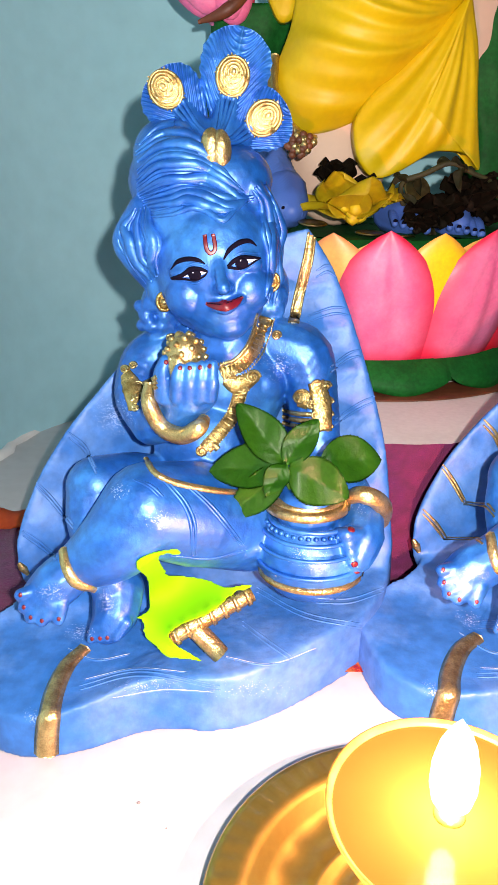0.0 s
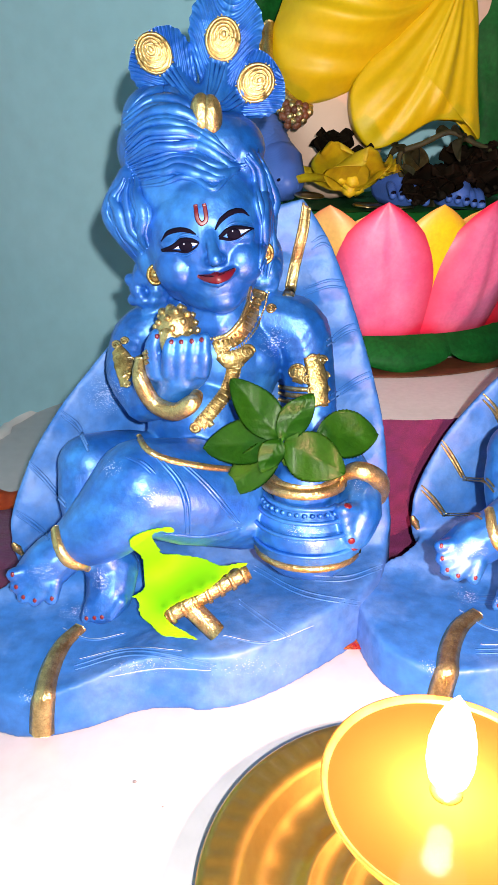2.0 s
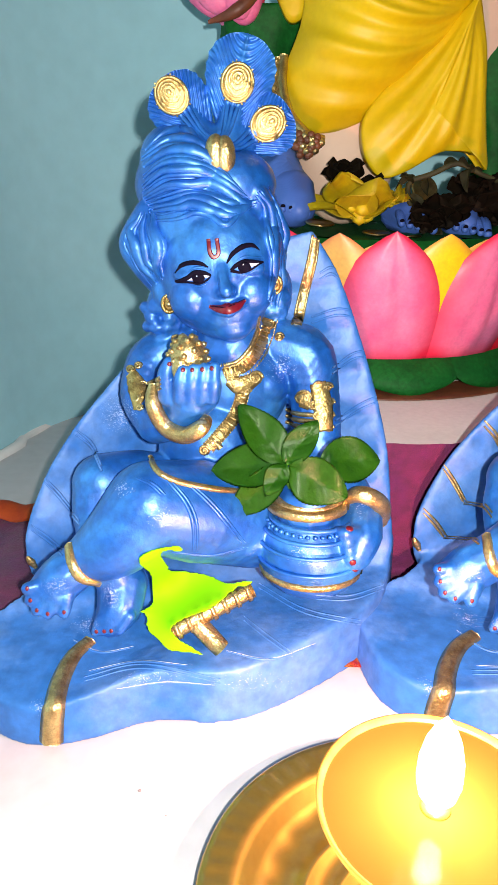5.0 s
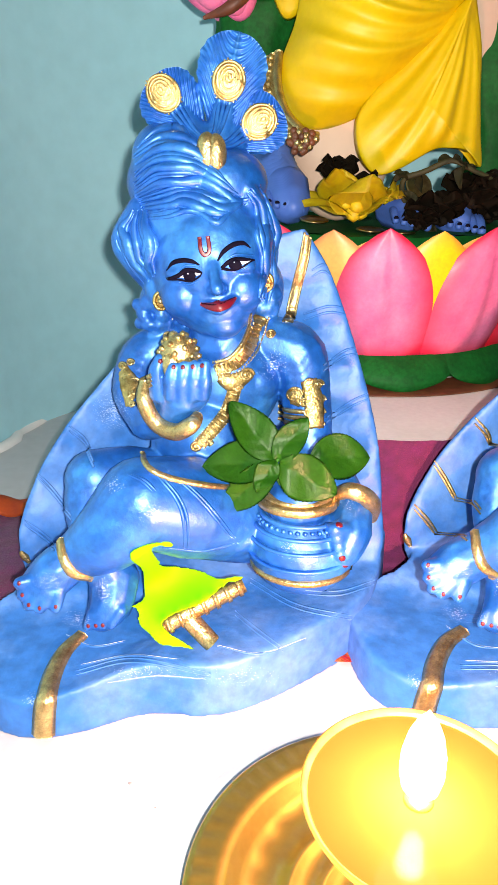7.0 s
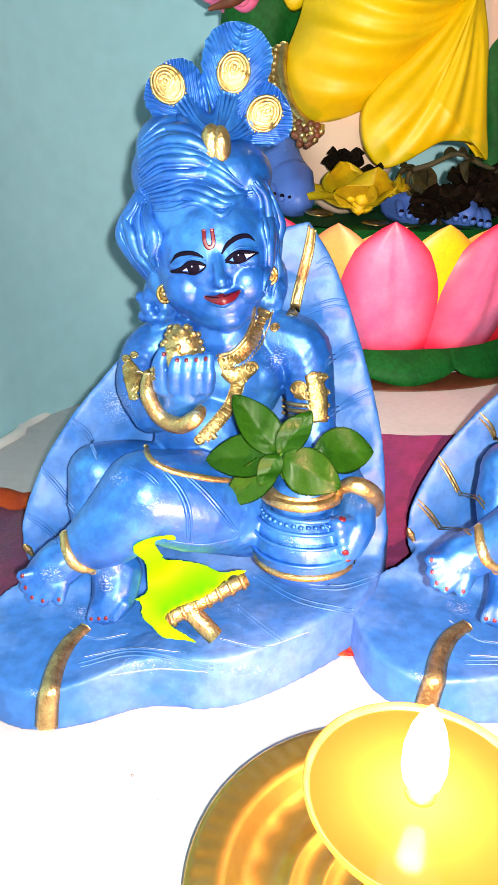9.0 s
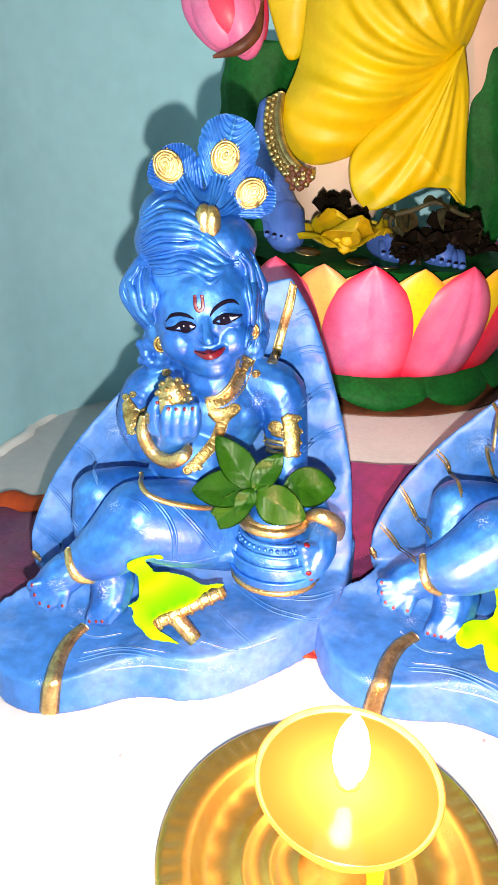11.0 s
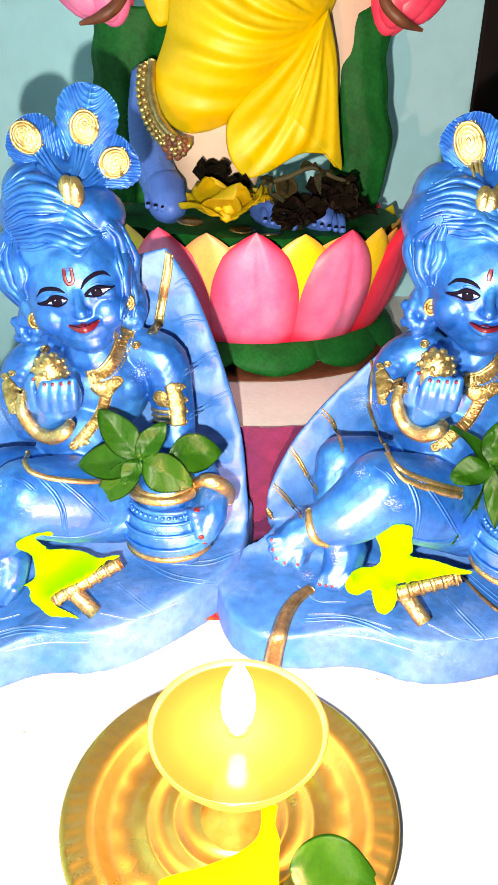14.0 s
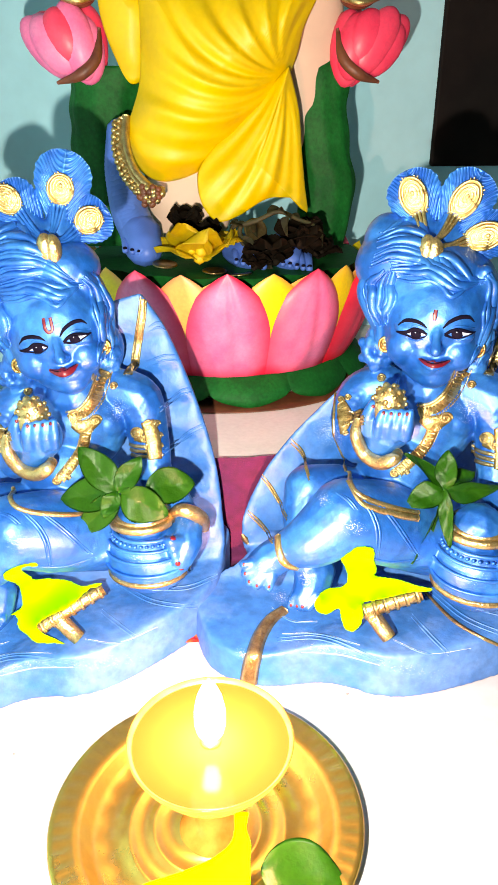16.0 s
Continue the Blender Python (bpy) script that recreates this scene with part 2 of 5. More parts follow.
def fused(bm, voxel, rounds):
    """The blobs of bm grown together into one skin and smoothed; a new bmesh."""
    me = bpy.data.meshes.new("lump")
    bm.to_mesh(me)
    bm.free()
    ob = new("lump", me)
    mod = ob.modifiers.new("skin", "REMESH")
    mod.mode, mod.voxel_size, mod.use_smooth_shade = "VOXEL", voxel, True
    deps = bpy.context.evaluated_depsgraph_get()
    done = bpy.data.meshes.new_from_object(ob.evaluated_get(deps))
    bpy.data.objects.remove(ob)
    out = bmesh.new()
    out.from_mesh(done)
    for _ in range(rounds):
        bmesh.ops.smooth_vert(out, verts=out.verts[:], factor=0.5, use_axis_x=True, use_axis_y=True, use_axis_z=True)
    return out


def lathe(bm, profile, n=64, place=(0, 0, 0), mat=0, wave=None):
    """A turned form: profile of (radius, height)."""
    rows = []
    for r, z in profile:
        rows.append([bm.verts.new(Vector(place) + Vector((r * math.cos(a), r * math.sin(a), z + (wave(r, a) if wave else 0)))) for a in (2 * math.pi * j / n for j in range(n))])
    for a, b in zip(rows, rows[1:]):
        for j in range(n):
            f = bm.faces.new((a[j], a[(j + 1) % n], b[(j + 1) % n], b[j]))
            f.material_index = mat
    return rows


def block(bm, lo, hi, bevel=0.003):
    m = Matrix.Translation((Vector(lo) + Vector(hi)) / 2) @ Matrix.Diagonal((*(Vector(hi) - Vector(lo)), 1))
    out = bmesh.ops.create_cube(bm, size=1, matrix=m)
    if bevel:
        es = {e for v in out["verts"] for e in v.link_edges}
        bmesh.ops.bevel(bm, geom=list(es), offset=bevel, segments=2, affect="EDGES", profile=0.5)


def sheet(bm, place, nu, nv, mat=0):
    """A grid of faces; place(u, v) gives the point for u, v in 0..1."""
    rows = [[bm.verts.new(place(i / nu, j / nv)) for i in range(nu + 1)] for j in range(nv + 1)]
    for a, b in zip(rows, rows[1:]):
        for i in range(nu):
            f = bm.faces.new((a[i], a[i + 1], b[i + 1], b[i]))
            f.material_index = mat
    return rows


# ---- the room ----
bm = bmesh.new()
block(bm, (-0.9, -0.05, -0.04), (1.0, 0.95, 0.0), 0.004)
tagged(mesh_object("table_top", bm, [MARBLE], None, False), "white polished marble altar top with faint grey specks", "altar top", kind="structure")

# the wall beside the altar bends round into the wall behind it
bm = bmesh.new()
bend = radians(76)
start, along = Vector((-0.25, 0.679)), Vector((math.sin(radians(14)), math.cos(radians(14))))
path = [start - along * d for d in (5.0, 2.4, 1.2, 0.6, 0.3, 0.15, 0.0)]
for k in range(1, 17):
    a = bend * k / 16
    r = 0.2
    side = Vector((along.y, -along.x))
    path.append(start + along * r * math.sin(a) + side * r * (1 - math.cos(a)))
path += [path[-1] + Vector((d, 0)) for d in (0.1, 0.3, 0.8, 1.7, 3.2)]
rows = []
for i, p in enumerate(path):
    t = (path[min(i + 1, len(path) - 1)] - path[max(i - 1, 0)]).normalized()
    q = p + Vector((-t.y, t.x)) * 0.1
    rows.append([bm.verts.new((p.x, p.y, -1.0)), bm.verts.new((p.x, p.y, 2.0)), bm.verts.new((q.x, q.y, 2.0)), bm.verts.new((q.x, q.y, -1.0))])
for a, b in zip(rows, rows[1:]):
    for j in range(4):
        bm.faces.new((a[j], b[j], b[(j + 1) % 4], a[(j + 1) % 4]))
bm.faces.new(rows[0]), bm.faces.new(rows[-1])
bmesh.ops.recalc_face_normals(bm, faces=bm.faces[:])
tagged(mesh_object("wall_north", bm, [WALL]), "matt teal painted wall curving round behind the altar", "wall", kind="structure")
for name, lo, hi in (("wall_east", (2.9, -3.6, -1.0), (3.0, 0.96, 2.0)), ("wall_south", (-1.8, -3.7, -1.0), (3.0, -3.6, 2.0))):
    bm = bmesh.new()
    block(bm, lo, hi, 0)
    tagged(mesh_object(name, bm, [WALL], None, False), "matt teal painted wall of the room", "wall", kind="structure")
bm = bmesh.new()
block(bm, (-1.8, -3.7, -1.1), (3.0, 0.96, -1.0), 0)
tagged(mesh_object("floor", bm, [STEP_WHITE], None, False), "pale floor of the prayer room", "floor", kind="structure")

bm = bmesh.new()
block(bm, (-1.8, -3.7, 2.0), (3.0, 0.96, 2.1), 0)
tagged(mesh_object("ceiling", bm, [CEILING], None, False), "plain white painted ceiling of the prayer room", "ceiling", kind="structure")
bm = bmesh.new()
block(bm, (-0.2, 0.05, -1.0), (0.95, 0.84, -0.04), 0.004)
tagged(mesh_object("altar_base", bm, [STEP_WHITE], None, False), "plain white masonry base under the altar top", "base", kind="structure")

# dark door edge beside the deity
bm = bmesh.new()
block(bm, (0.382, 0.825, 0.3), (0.75, 0.85, 1.2), 0.003)
tagged(mesh_object("dark_panel", bm, [DARK], None, False), "near-black panel mounted on the teal wall", "panel")

# raised step behind the two idols
bm = bmesh.new()
block(bm, (-0.1, 0.425, 0.0), (0.8, 0.85, 0.098), 0.003)
tagged(mesh_object("step", bm, [STEP_WHITE], None, False), "cream white raised step carrying the deity", "step", kind="structure")


def velvet(u, v):
    x = -0.5 + 1.2 * u
    ripple = 0.002 * math.sin(x * 46) + 0.0015 * math.sin(x * 91 + 1)
    s = v * 0.16
    climb = min(1, max(0, (x + 0.12) / 0.04))
    if s < 0.065:
        y, z = 0.35 + s, 0.004 + 0.12 * max(0, s - 0.02)
    else:
        y, z = 0.414 + 0.004 * math.sin((s - 0.065) * 20), 0.009 + (s - 0.065)
    p = Vector((x, y + ripple * (1 if s > 0.06 else 2), min(z + abs(ripple), 0.105)))
    return p.lerp(Vector((x, 0.35 + s, 0.006 + abs(ripple))), 1 - climb)


bm = bmesh.new()
sheet(bm, velvet, 160, 40)
cloth = mesh_object("altar_cloth", bm, [VELVET])
tagged(cloth, "maroon velvet cloth draped down the front of the step", "cloth")
bm = bmesh.new()
sheet(bm, lambda u, v: Vector((-0.5 + 1.2 * u, 0.322 + 0.03 * v + 0.002 * math.sin(u * 50), 0.0035 + 0.0022 * v + 0.0007 * math.sin(u * 300) * math.sin(v * 20))), 240, 14)
part("border", bm, BORDER, cloth, "red sequinned border")


# rough white bead of plaster along the foot of the wall
bm = bmesh.new()
line = [Vector((0.002 + 0.004 * math.sin(k * 0.9) + 0.003 * math.sin(k * 2.3), -0.6 + k * 0.018, 0.0)) for k in range(40)]
tube(bm, line, [0.006, 0.007], 0, 8)
bead = mesh_object("trim", bm, [SHEET])
bead.matrix_world = pose(-0.244, 0.705, 0, 0, 0, -14)
tagged(bead, "uneven white plaster bead along the wall foot", "trim", kind="structure")
# folded orange cloth lying on the maroon one
bm = bmesh.new()
sheet(bm, lambda u, v: Vector((-0.316 + 0.16 * u, 0.475 + 0.03 * v + 0.004 * math.sin(u * 11), 0.012 + 0.006 * math.sin(v * 3.1) + 0.002 * math.sin(u * 30))), 40, 10)
bmesh.ops.solidify(bm, geom=bm.faces[:], thickness=0.003)
tagged(mesh_object("orange_cloth", bm, [ORANGE]), "strip of folded orange cloth lying on maroon velvet", "cloth")


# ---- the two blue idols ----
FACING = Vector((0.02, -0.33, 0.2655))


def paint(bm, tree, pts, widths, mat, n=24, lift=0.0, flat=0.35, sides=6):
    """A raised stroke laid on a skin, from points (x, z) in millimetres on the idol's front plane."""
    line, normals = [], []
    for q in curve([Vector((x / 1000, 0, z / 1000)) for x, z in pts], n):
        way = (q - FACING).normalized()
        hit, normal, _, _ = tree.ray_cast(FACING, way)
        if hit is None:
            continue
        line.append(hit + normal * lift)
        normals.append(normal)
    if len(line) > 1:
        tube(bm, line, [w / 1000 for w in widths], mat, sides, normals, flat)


def idol(name, seated, label, roll, gold_veins, plume, crest):
    """One blue child idol reclining on a leaf with a butter pot; roll leans the head, plume is a list of (x, z, length past the eye, half width) of its feathers."""
    from mathutils.bvhtree import BVHTree
    bm = bmesh.new()
    neck = Vector((0.0075, 0.0400, 0.1867))
    turn = Matrix.Translation(neck) @ Matrix.Rotation(radians(roll), 4, "Y") @ Matrix.Translation(-neck)

    def h(*p):
        return turn @ Vector(p)

    def top(*p):
        """The top knot and plume, shifted on the head."""
        return turn @ (Vector(p) + Vector(crest))

    def lock(pts, radii, n=14):
        limb(bm, [h(*p) for p in pts], radii, n=n)

    # head, cheeks, nose, lids
    ell(bm, h(0.0020, 0.0420, 0.2244), (0.0325, 0.035, 0.038), 0, 10 + roll)
    ell(bm, h(0.0050, 0.0300, 0.2090), (0.0238, 0.0225, 0.022), 0, 10 + roll)
    ell(bm, h(-0.0102, 0.0210, 0.2098), 0.0122)
    ell(bm, h(0.0192, 0.0210, 0.2134), 0.0122)
    ell(bm, h(0.0097, 0.0210, 0.1965), (0.011, 0.010, 0.009))
    lock([(0.0047, 0.0110, 0.2309), (0.0063, 0.0060, 0.2223), (0.0080, 0.0020, 0.2163)], [0.0024, 0.0028, 0.0036], 8)
    ell(bm, h(0.0051, 0.0070, 0.2151), 0.0024)
    ell(bm, h(0.0105, 0.0070, 0.2159), 0.0024)
    lock([(0.0010, 0.0090, 0.2069), (0.0089, 0.0040, 0.2064), (0.0164, 0.0090, 0.2099)], [0.002, 0.0036, 0.002], 10)
    ell(bm, h(-0.0092, 0.0150, 0.2209), (0.010, 0.006, 0.005), 0, 8 + roll)
    ell(bm, h(0.0170, 0.0150, 0.2268), (0.010, 0.006, 0.005), 0, 8 + roll)
    # hair: cap, swept top knot, fringe, locks by the ears
    ell(bm, h(-0.0026, 0.0520, 0.2426), (0.038, 0.036, 0.030), 0, 8)
    ell(bm, top(-0.0135, 0.0500, 0.2662), (0.029, 0.028, 0.023), 0, -20)
    ell(bm, top(-0.0240, 0.0520, 0.2742), (0.015, 0.019, 0.018))
    ell(bm, top(0.0082, 0.0480, 0.2635), (0.024, 0.024, 0.018))
    for dx in range(4):
        lock([(-0.0345, 0.0360, 0.2509), Vector((-0.0432, 0.0380, 0.2352)) + Vector((0.005 * dx, -0.003 * dx, 0)), Vector((-0.0383, 0.0360, 0.2242)) + Vector((0.004 * dx, -0.002 * dx, 0)), (-0.0321, 0.0380, 0.2145)], [0.006, 0.007, 0.006, 0.005], 18)
        lock([(0.0225, 0.0320, 0.2597), Vector((0.0319, 0.0440, 0.2431)) + Vector((-0.004 * dx, -0.003 * dx, 0)), Vector((0.0335, 0.0480, 0.2243)) + Vector((-0.003 * dx, -0.002 * dx, 0)), (0.0301, 0.0500, 0.2032)], [0.005, 0.006, 0.005, 0.005], 18)
    for i in range(22):
        a = i * 2.4
        g = 0.35 + 0.65 * ((i * 7) % 22) / 22
        ell(bm, h(-0.0285, 0.0400, 0.1970) + Vector((0.011 * g * math.cos(a), -0.008 * (1.1 - g), 0.013 * g * math.sin(a))), 0.0036, sub=2)
        ell(bm, h(0.0316, 0.0500, 0.2047) + Vector((0.008 * g * math.cos(a), -0.008 * (1.1 - g), 0.013 * g * math.sin(a))), 0.0036, sub=2)
    ell(bm, h(-0.0269, 0.0480, 0.1989), (0.012, 0.012, 0.016))
    ell(bm, h(0.0302, 0.0560, 0.2068), (0.012, 0.012, 0.018))
    ell(bm, h(-0.0259, 0.0340, 0.2110), (0.0065, 0.006, 0.011))
    ell(bm, h(0.0321, 0.0400, 0.2194), (0.005, 0.006, 0.010))
    # plume
    root = top(0.0041, 0.0420, 0.2766)
    for x, z, length, width in plume:
        c = top(x / 1000, 0.052, z / 1000)
        limb(bm, [root + Vector((0, 0.004, 0)), root.lerp(c, 0.5) + Vector((0, 0.003, 0)), root.lerp(c, 0.8)], [0.009, 0.007, 0.006], n=8)
    # neck, trunk, arms
    limb(bm, [(0.0075, 0.0450, 0.1949), (0.0090, 0.0400, 0.1799)], [0.017, 0.02], n=6)
    ell(bm, (0.0070, 0.0440, 0.1555), (0.034, 0.024, 0.034))
    ell(bm, (-0.0077, 0.0380, 0.1556), (0.013, 0.013, 0.013))
    ell(bm, (0.0265, 0.0380, 0.1589), (0.014, 0.013, 0.013))
    ell(bm, (-0.0026, 0.0340, 0.1237), (0.031, 0.027, 0.031))
    limb(bm, [(-0.0209, 0.0460, 0.1753), (-0.0356, 0.0420, 0.1706), (-0.0402, 0.0280, 0.1554), (-0.0306, 0.0130, 0.1440)], [0.016, 0.0145, 0.0125, 0.0115])
    limb(bm, [(-0.0306, 0.0130, 0.1440), (-0.0166, 0.0000, 0.1528), (-0.0088, -0.0100, 0.1671)], [0.0115, 0.0115, 0.0115])
    ell(bm, (-0.0084, -0.0100, 0.1716), (0.0145, 0.009, 0.016))
    for i in range(4):
        x = 0.0054 * i
        limb(bm, [Vector((-0.0141, -0.0190, 0.1685)) + Vector((x, 0, 0)), Vector((-0.0132, -0.0225, 0.1777)) + Vector((x, 0, 0)), Vector((-0.0118, -0.0215, 0.1841)) + Vector((x * 0.95, 0, 0.0004 * i))], [0.0034, 0.0034, 0.0026], n=10)
    limb(bm, [(-0.0203, -0.0120, 0.1677), (-0.0204, -0.0160, 0.1786), (-0.0185, -0.0160, 0.1854)], [0.0055, 0.0048, 0.0034], n=8)
    limb(bm, [(0.0338, 0.0500, 0.1776), (0.0494, 0.0460, 0.1721), (0.0553, 0.0400, 0.1501), (0.0581, 0.0300, 0.1253)], [0.017, 0.0175, 0.015, 0.0135])
    limb(bm, [(0.0591, 0.0300, 0.1219), (0.0722, 0.0120, 0.1093), (0.0798, -0.0020, 0.1011)], [0.013, 0.0115, 0.010])
    limb(bm, [(0.0806, -0.0020, 0.1011), (0.0777, -0.0150, 0.0931), (0.0751, -0.0200, 0.0844)], [0.0105, 0.012, 0.009])
    for i in range(4):
        limb(bm, [Vector((0.0765, -0.0210, 0.0980)) + Vector((-0.001 * i, 0, -0.0045 * i)), Vector((0.0687, -0.0250, 0.1001)) + Vector((0.001 * i, -0.001, -0.0047 * i)), Vector((0.0650, -0.0210, 0.0996)) + Vector((0.003 * i, -0.002, -0.0047 * i))], [0.0042, 0.0038, 0.003], n=8)
    # hips, legs, feet
    ell(bm, (0.0037, 0.0250, 0.0964), (0.046, 0.036, 0.024))
    limb(bm, [(0.0197, 0.0150, 0.0838), (-0.0081, -0.0080, 0.1024), (-0.0296, -0.0240, 0.1130)], [0.026, 0.0275, 0.0235], sub=3)
    limb(bm, [(-0.0296, -0.0240, 0.1130), (-0.0464, -0.0320, 0.0977), (-0.0628, -0.0340, 0.0878)], [0.0235, 0.0185, 0.012], sub=3)
    ell(bm, (0.0045, 0.0000, 0.0849), (0.034, 0.02, 0.014))
    limb(bm, [(-0.0629, -0.0340, 0.0869), (-0.0724, -0.0390, 0.0814), (-0.0802, -0.0430, 0.0750)], [0.0115, 0.0125, 0.0105])
    for a, b in (((-0.0800, -0.0460, 0.0811), (-0.0880, -0.0500, 0.0809)), ((-0.0784, -0.0480, 0.0783), (-0.0868, -0.0510, 0.0747)), ((-0.0765, -0.0490, 0.0758), (-0.0839, -0.0520, 0.0696)), ((-0.0740, -0.0490, 0.0746), (-0.0787, -0.0520, 0.0677)), ((-0.0699, -0.0480, 0.0745), (-0.0709, -0.0510, 0.0677))):
        limb(bm, [a, b], [0.0042, 0.0032], n=7)
    limb(bm, [(-0.0186, 0.0250, 0.0964), (-0.0420, 0.0150, 0.1063), (-0.0605, 0.0050, 0.1119)], [0.021, 0.02, 0.0165], sub=3)
    limb(bm, [(-0.0605, 0.0050, 0.1119), (-0.0614, -0.0050, 0.0943), (-0.0520, -0.0200, 0.0693)], [0.0165, 0.014, 0.012])
    limb(bm, [(-0.0484, -0.0180, 0.0629), (-0.0488, -0.0270, 0.0551), (-0.0524, -0.0330, 0.0501)], [0.014, 0.0125, 0.009])
    for k in range(4):
        limb(bm, [Vector((-0.0567, -0.0360, 0.0536)) + Vector((0.0048 * k, 0, 0.0006 * k)), Vector((-0.0594, -0.0390, 0.0477)) + Vector((0.0042 * k, -0.0003 * k, 0.0006 * k))], [0.0038, 0.0028], n=6)
    # butter pot
    ell(bm, (0.0535, -0.0050, 0.0780), (0.0295, 0.027, 0.0265))
    limb(bm, [(0.0504, -0.0080, 0.1041), (0.0502, -0.0080, 0.1089)], [0.017, 0.017], n=3)
    body = fused(bm, 0.001, 2)

    # the leaf: a thick seat, and a back that rises behind the idol to a tip, swelling between its ribs
    def puffed(p, s):
        right = p.x > 0.02
        q = (p.z - 0.25 * p.x - 0.1636) / 0.0277 if right else (p.z + 0.9 * p.x - 0.036) / 0.034
        return p + Vector((0, -(0.0048 if right else 0.003) * abs(math.sin(math.pi * q)) ** 0.6 * min(1, max(0, (s - 0.35) / 0.3)) * (1 - s ** 14), 0))
    bm = bmesh.new()
    seat = [(-150, 298, 24), (-130, 273, 22), (-105, 264, 22), (-80, 269, 26), (-50, 282, 30), (-5, 284, 31), (40, 312, 33), (75, 346, 36), (90, 385, 44), (85, 412, 50), (0, 425, 55), (-90, 420, 55), (-126, 385, 50), (-132, 345, 40), (-155, 325, 28)]
    shell(bm, [((x + 20) / 1000, (y - 330) / 1000, z / 1000) for x, y, z in seat], (0.01, 0.02, 0.03), lambda p: Vector((p.x * 1.0, p.y - 0.004, 0.0)))
    shell(bm, [(0.0543, 0.0820, 0.2387), (0.0714, 0.0800, 0.2112), (0.0900, 0.0750, 0.1622), (0.1029, 0.0650, 0.1153), (0.1074, 0.0550, 0.0744), (0.1056, 0.0400, 0.0414), (0.0754, 0.0300, 0.0094), (-0.0318, 0.0500, -0.0048), (-0.1040, 0.0300, 0.0257), (-0.1162, 0.0250, 0.0600), (-0.1068, 0.0400, 0.0947), (-0.0893, 0.0500, 0.1239), (-0.0697, 0.0600, 0.1473), (-0.0480, 0.0680, 0.1707), (-0.0129, 0.0750, 0.2055), (0.0261, 0.0800, 0.2302)],
          (0.0010, 0.0950, 0.0960), lambda p: p + Vector((0, 0.012, -0.003)), 26, 160, 0, puffed)
    leaf = fused(bm, 0.0013, 9)

    out = bmesh.new()
    for src, mat in ((body, 0), (leaf, 1)):
        for f in src.faces:
            f.material_index = mat
        me = bpy.data.meshes.new("lump")
        src.to_mesh(me)
        out.from_mesh(me)
        bpy.data.meshes.remove(me)
        src.free()
    tree = BVHTree.FromBMesh(out)

    def head(pts):
        """Points of the face, leaned with the head."""
        c = neck
        a = radians(roll)
        return [(1000 * c.x + (x - 1000 * c.x) * math.cos(a) + (z - 1000 * c.z) * math.sin(a), 1000 * c.z - (x - 1000 * c.x) * math.sin(a) + (z - 1000 * c.z) * math.cos(a)) for x, z in pts]

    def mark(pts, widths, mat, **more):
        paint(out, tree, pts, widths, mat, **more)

    def dot(x, z, r, mat, tall=1.0, **more):
        """A flat round spot of radius r."""
        pts = [(x + r * k, z) for k in (-1.0, -0.7, 0.0, 0.7, 1.0)]
        mark(head(pts) if more.pop("on_head", False) else pts, [0.15 * r * tall, 0.72 * r * tall, r * tall, 0.72 * r * tall, 0.15 * r * tall], mat, n=12, sides=8, **more)

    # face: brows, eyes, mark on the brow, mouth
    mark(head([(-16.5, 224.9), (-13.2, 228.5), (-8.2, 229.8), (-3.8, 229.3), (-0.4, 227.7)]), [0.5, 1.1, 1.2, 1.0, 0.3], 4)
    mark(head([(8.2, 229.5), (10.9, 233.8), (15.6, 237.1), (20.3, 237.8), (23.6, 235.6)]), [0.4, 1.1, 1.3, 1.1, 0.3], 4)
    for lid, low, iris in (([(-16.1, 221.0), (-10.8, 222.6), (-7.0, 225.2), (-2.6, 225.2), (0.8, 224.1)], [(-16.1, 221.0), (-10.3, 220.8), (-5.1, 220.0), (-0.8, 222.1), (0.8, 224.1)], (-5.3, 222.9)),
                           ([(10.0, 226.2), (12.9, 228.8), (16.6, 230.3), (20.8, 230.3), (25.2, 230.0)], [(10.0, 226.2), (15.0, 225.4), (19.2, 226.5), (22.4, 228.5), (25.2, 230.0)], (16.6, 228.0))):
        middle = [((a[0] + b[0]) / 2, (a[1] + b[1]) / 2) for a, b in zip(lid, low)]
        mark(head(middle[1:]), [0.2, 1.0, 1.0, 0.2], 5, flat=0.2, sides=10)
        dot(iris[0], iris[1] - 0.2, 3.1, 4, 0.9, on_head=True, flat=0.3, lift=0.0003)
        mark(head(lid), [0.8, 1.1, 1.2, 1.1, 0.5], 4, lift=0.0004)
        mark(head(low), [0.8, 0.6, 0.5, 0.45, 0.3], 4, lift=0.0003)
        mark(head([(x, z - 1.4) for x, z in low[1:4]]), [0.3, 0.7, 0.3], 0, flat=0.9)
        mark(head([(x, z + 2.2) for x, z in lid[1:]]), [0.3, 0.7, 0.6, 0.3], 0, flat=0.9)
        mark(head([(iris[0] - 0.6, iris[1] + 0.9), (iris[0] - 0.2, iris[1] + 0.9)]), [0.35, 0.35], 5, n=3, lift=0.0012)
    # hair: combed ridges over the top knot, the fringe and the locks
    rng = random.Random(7)

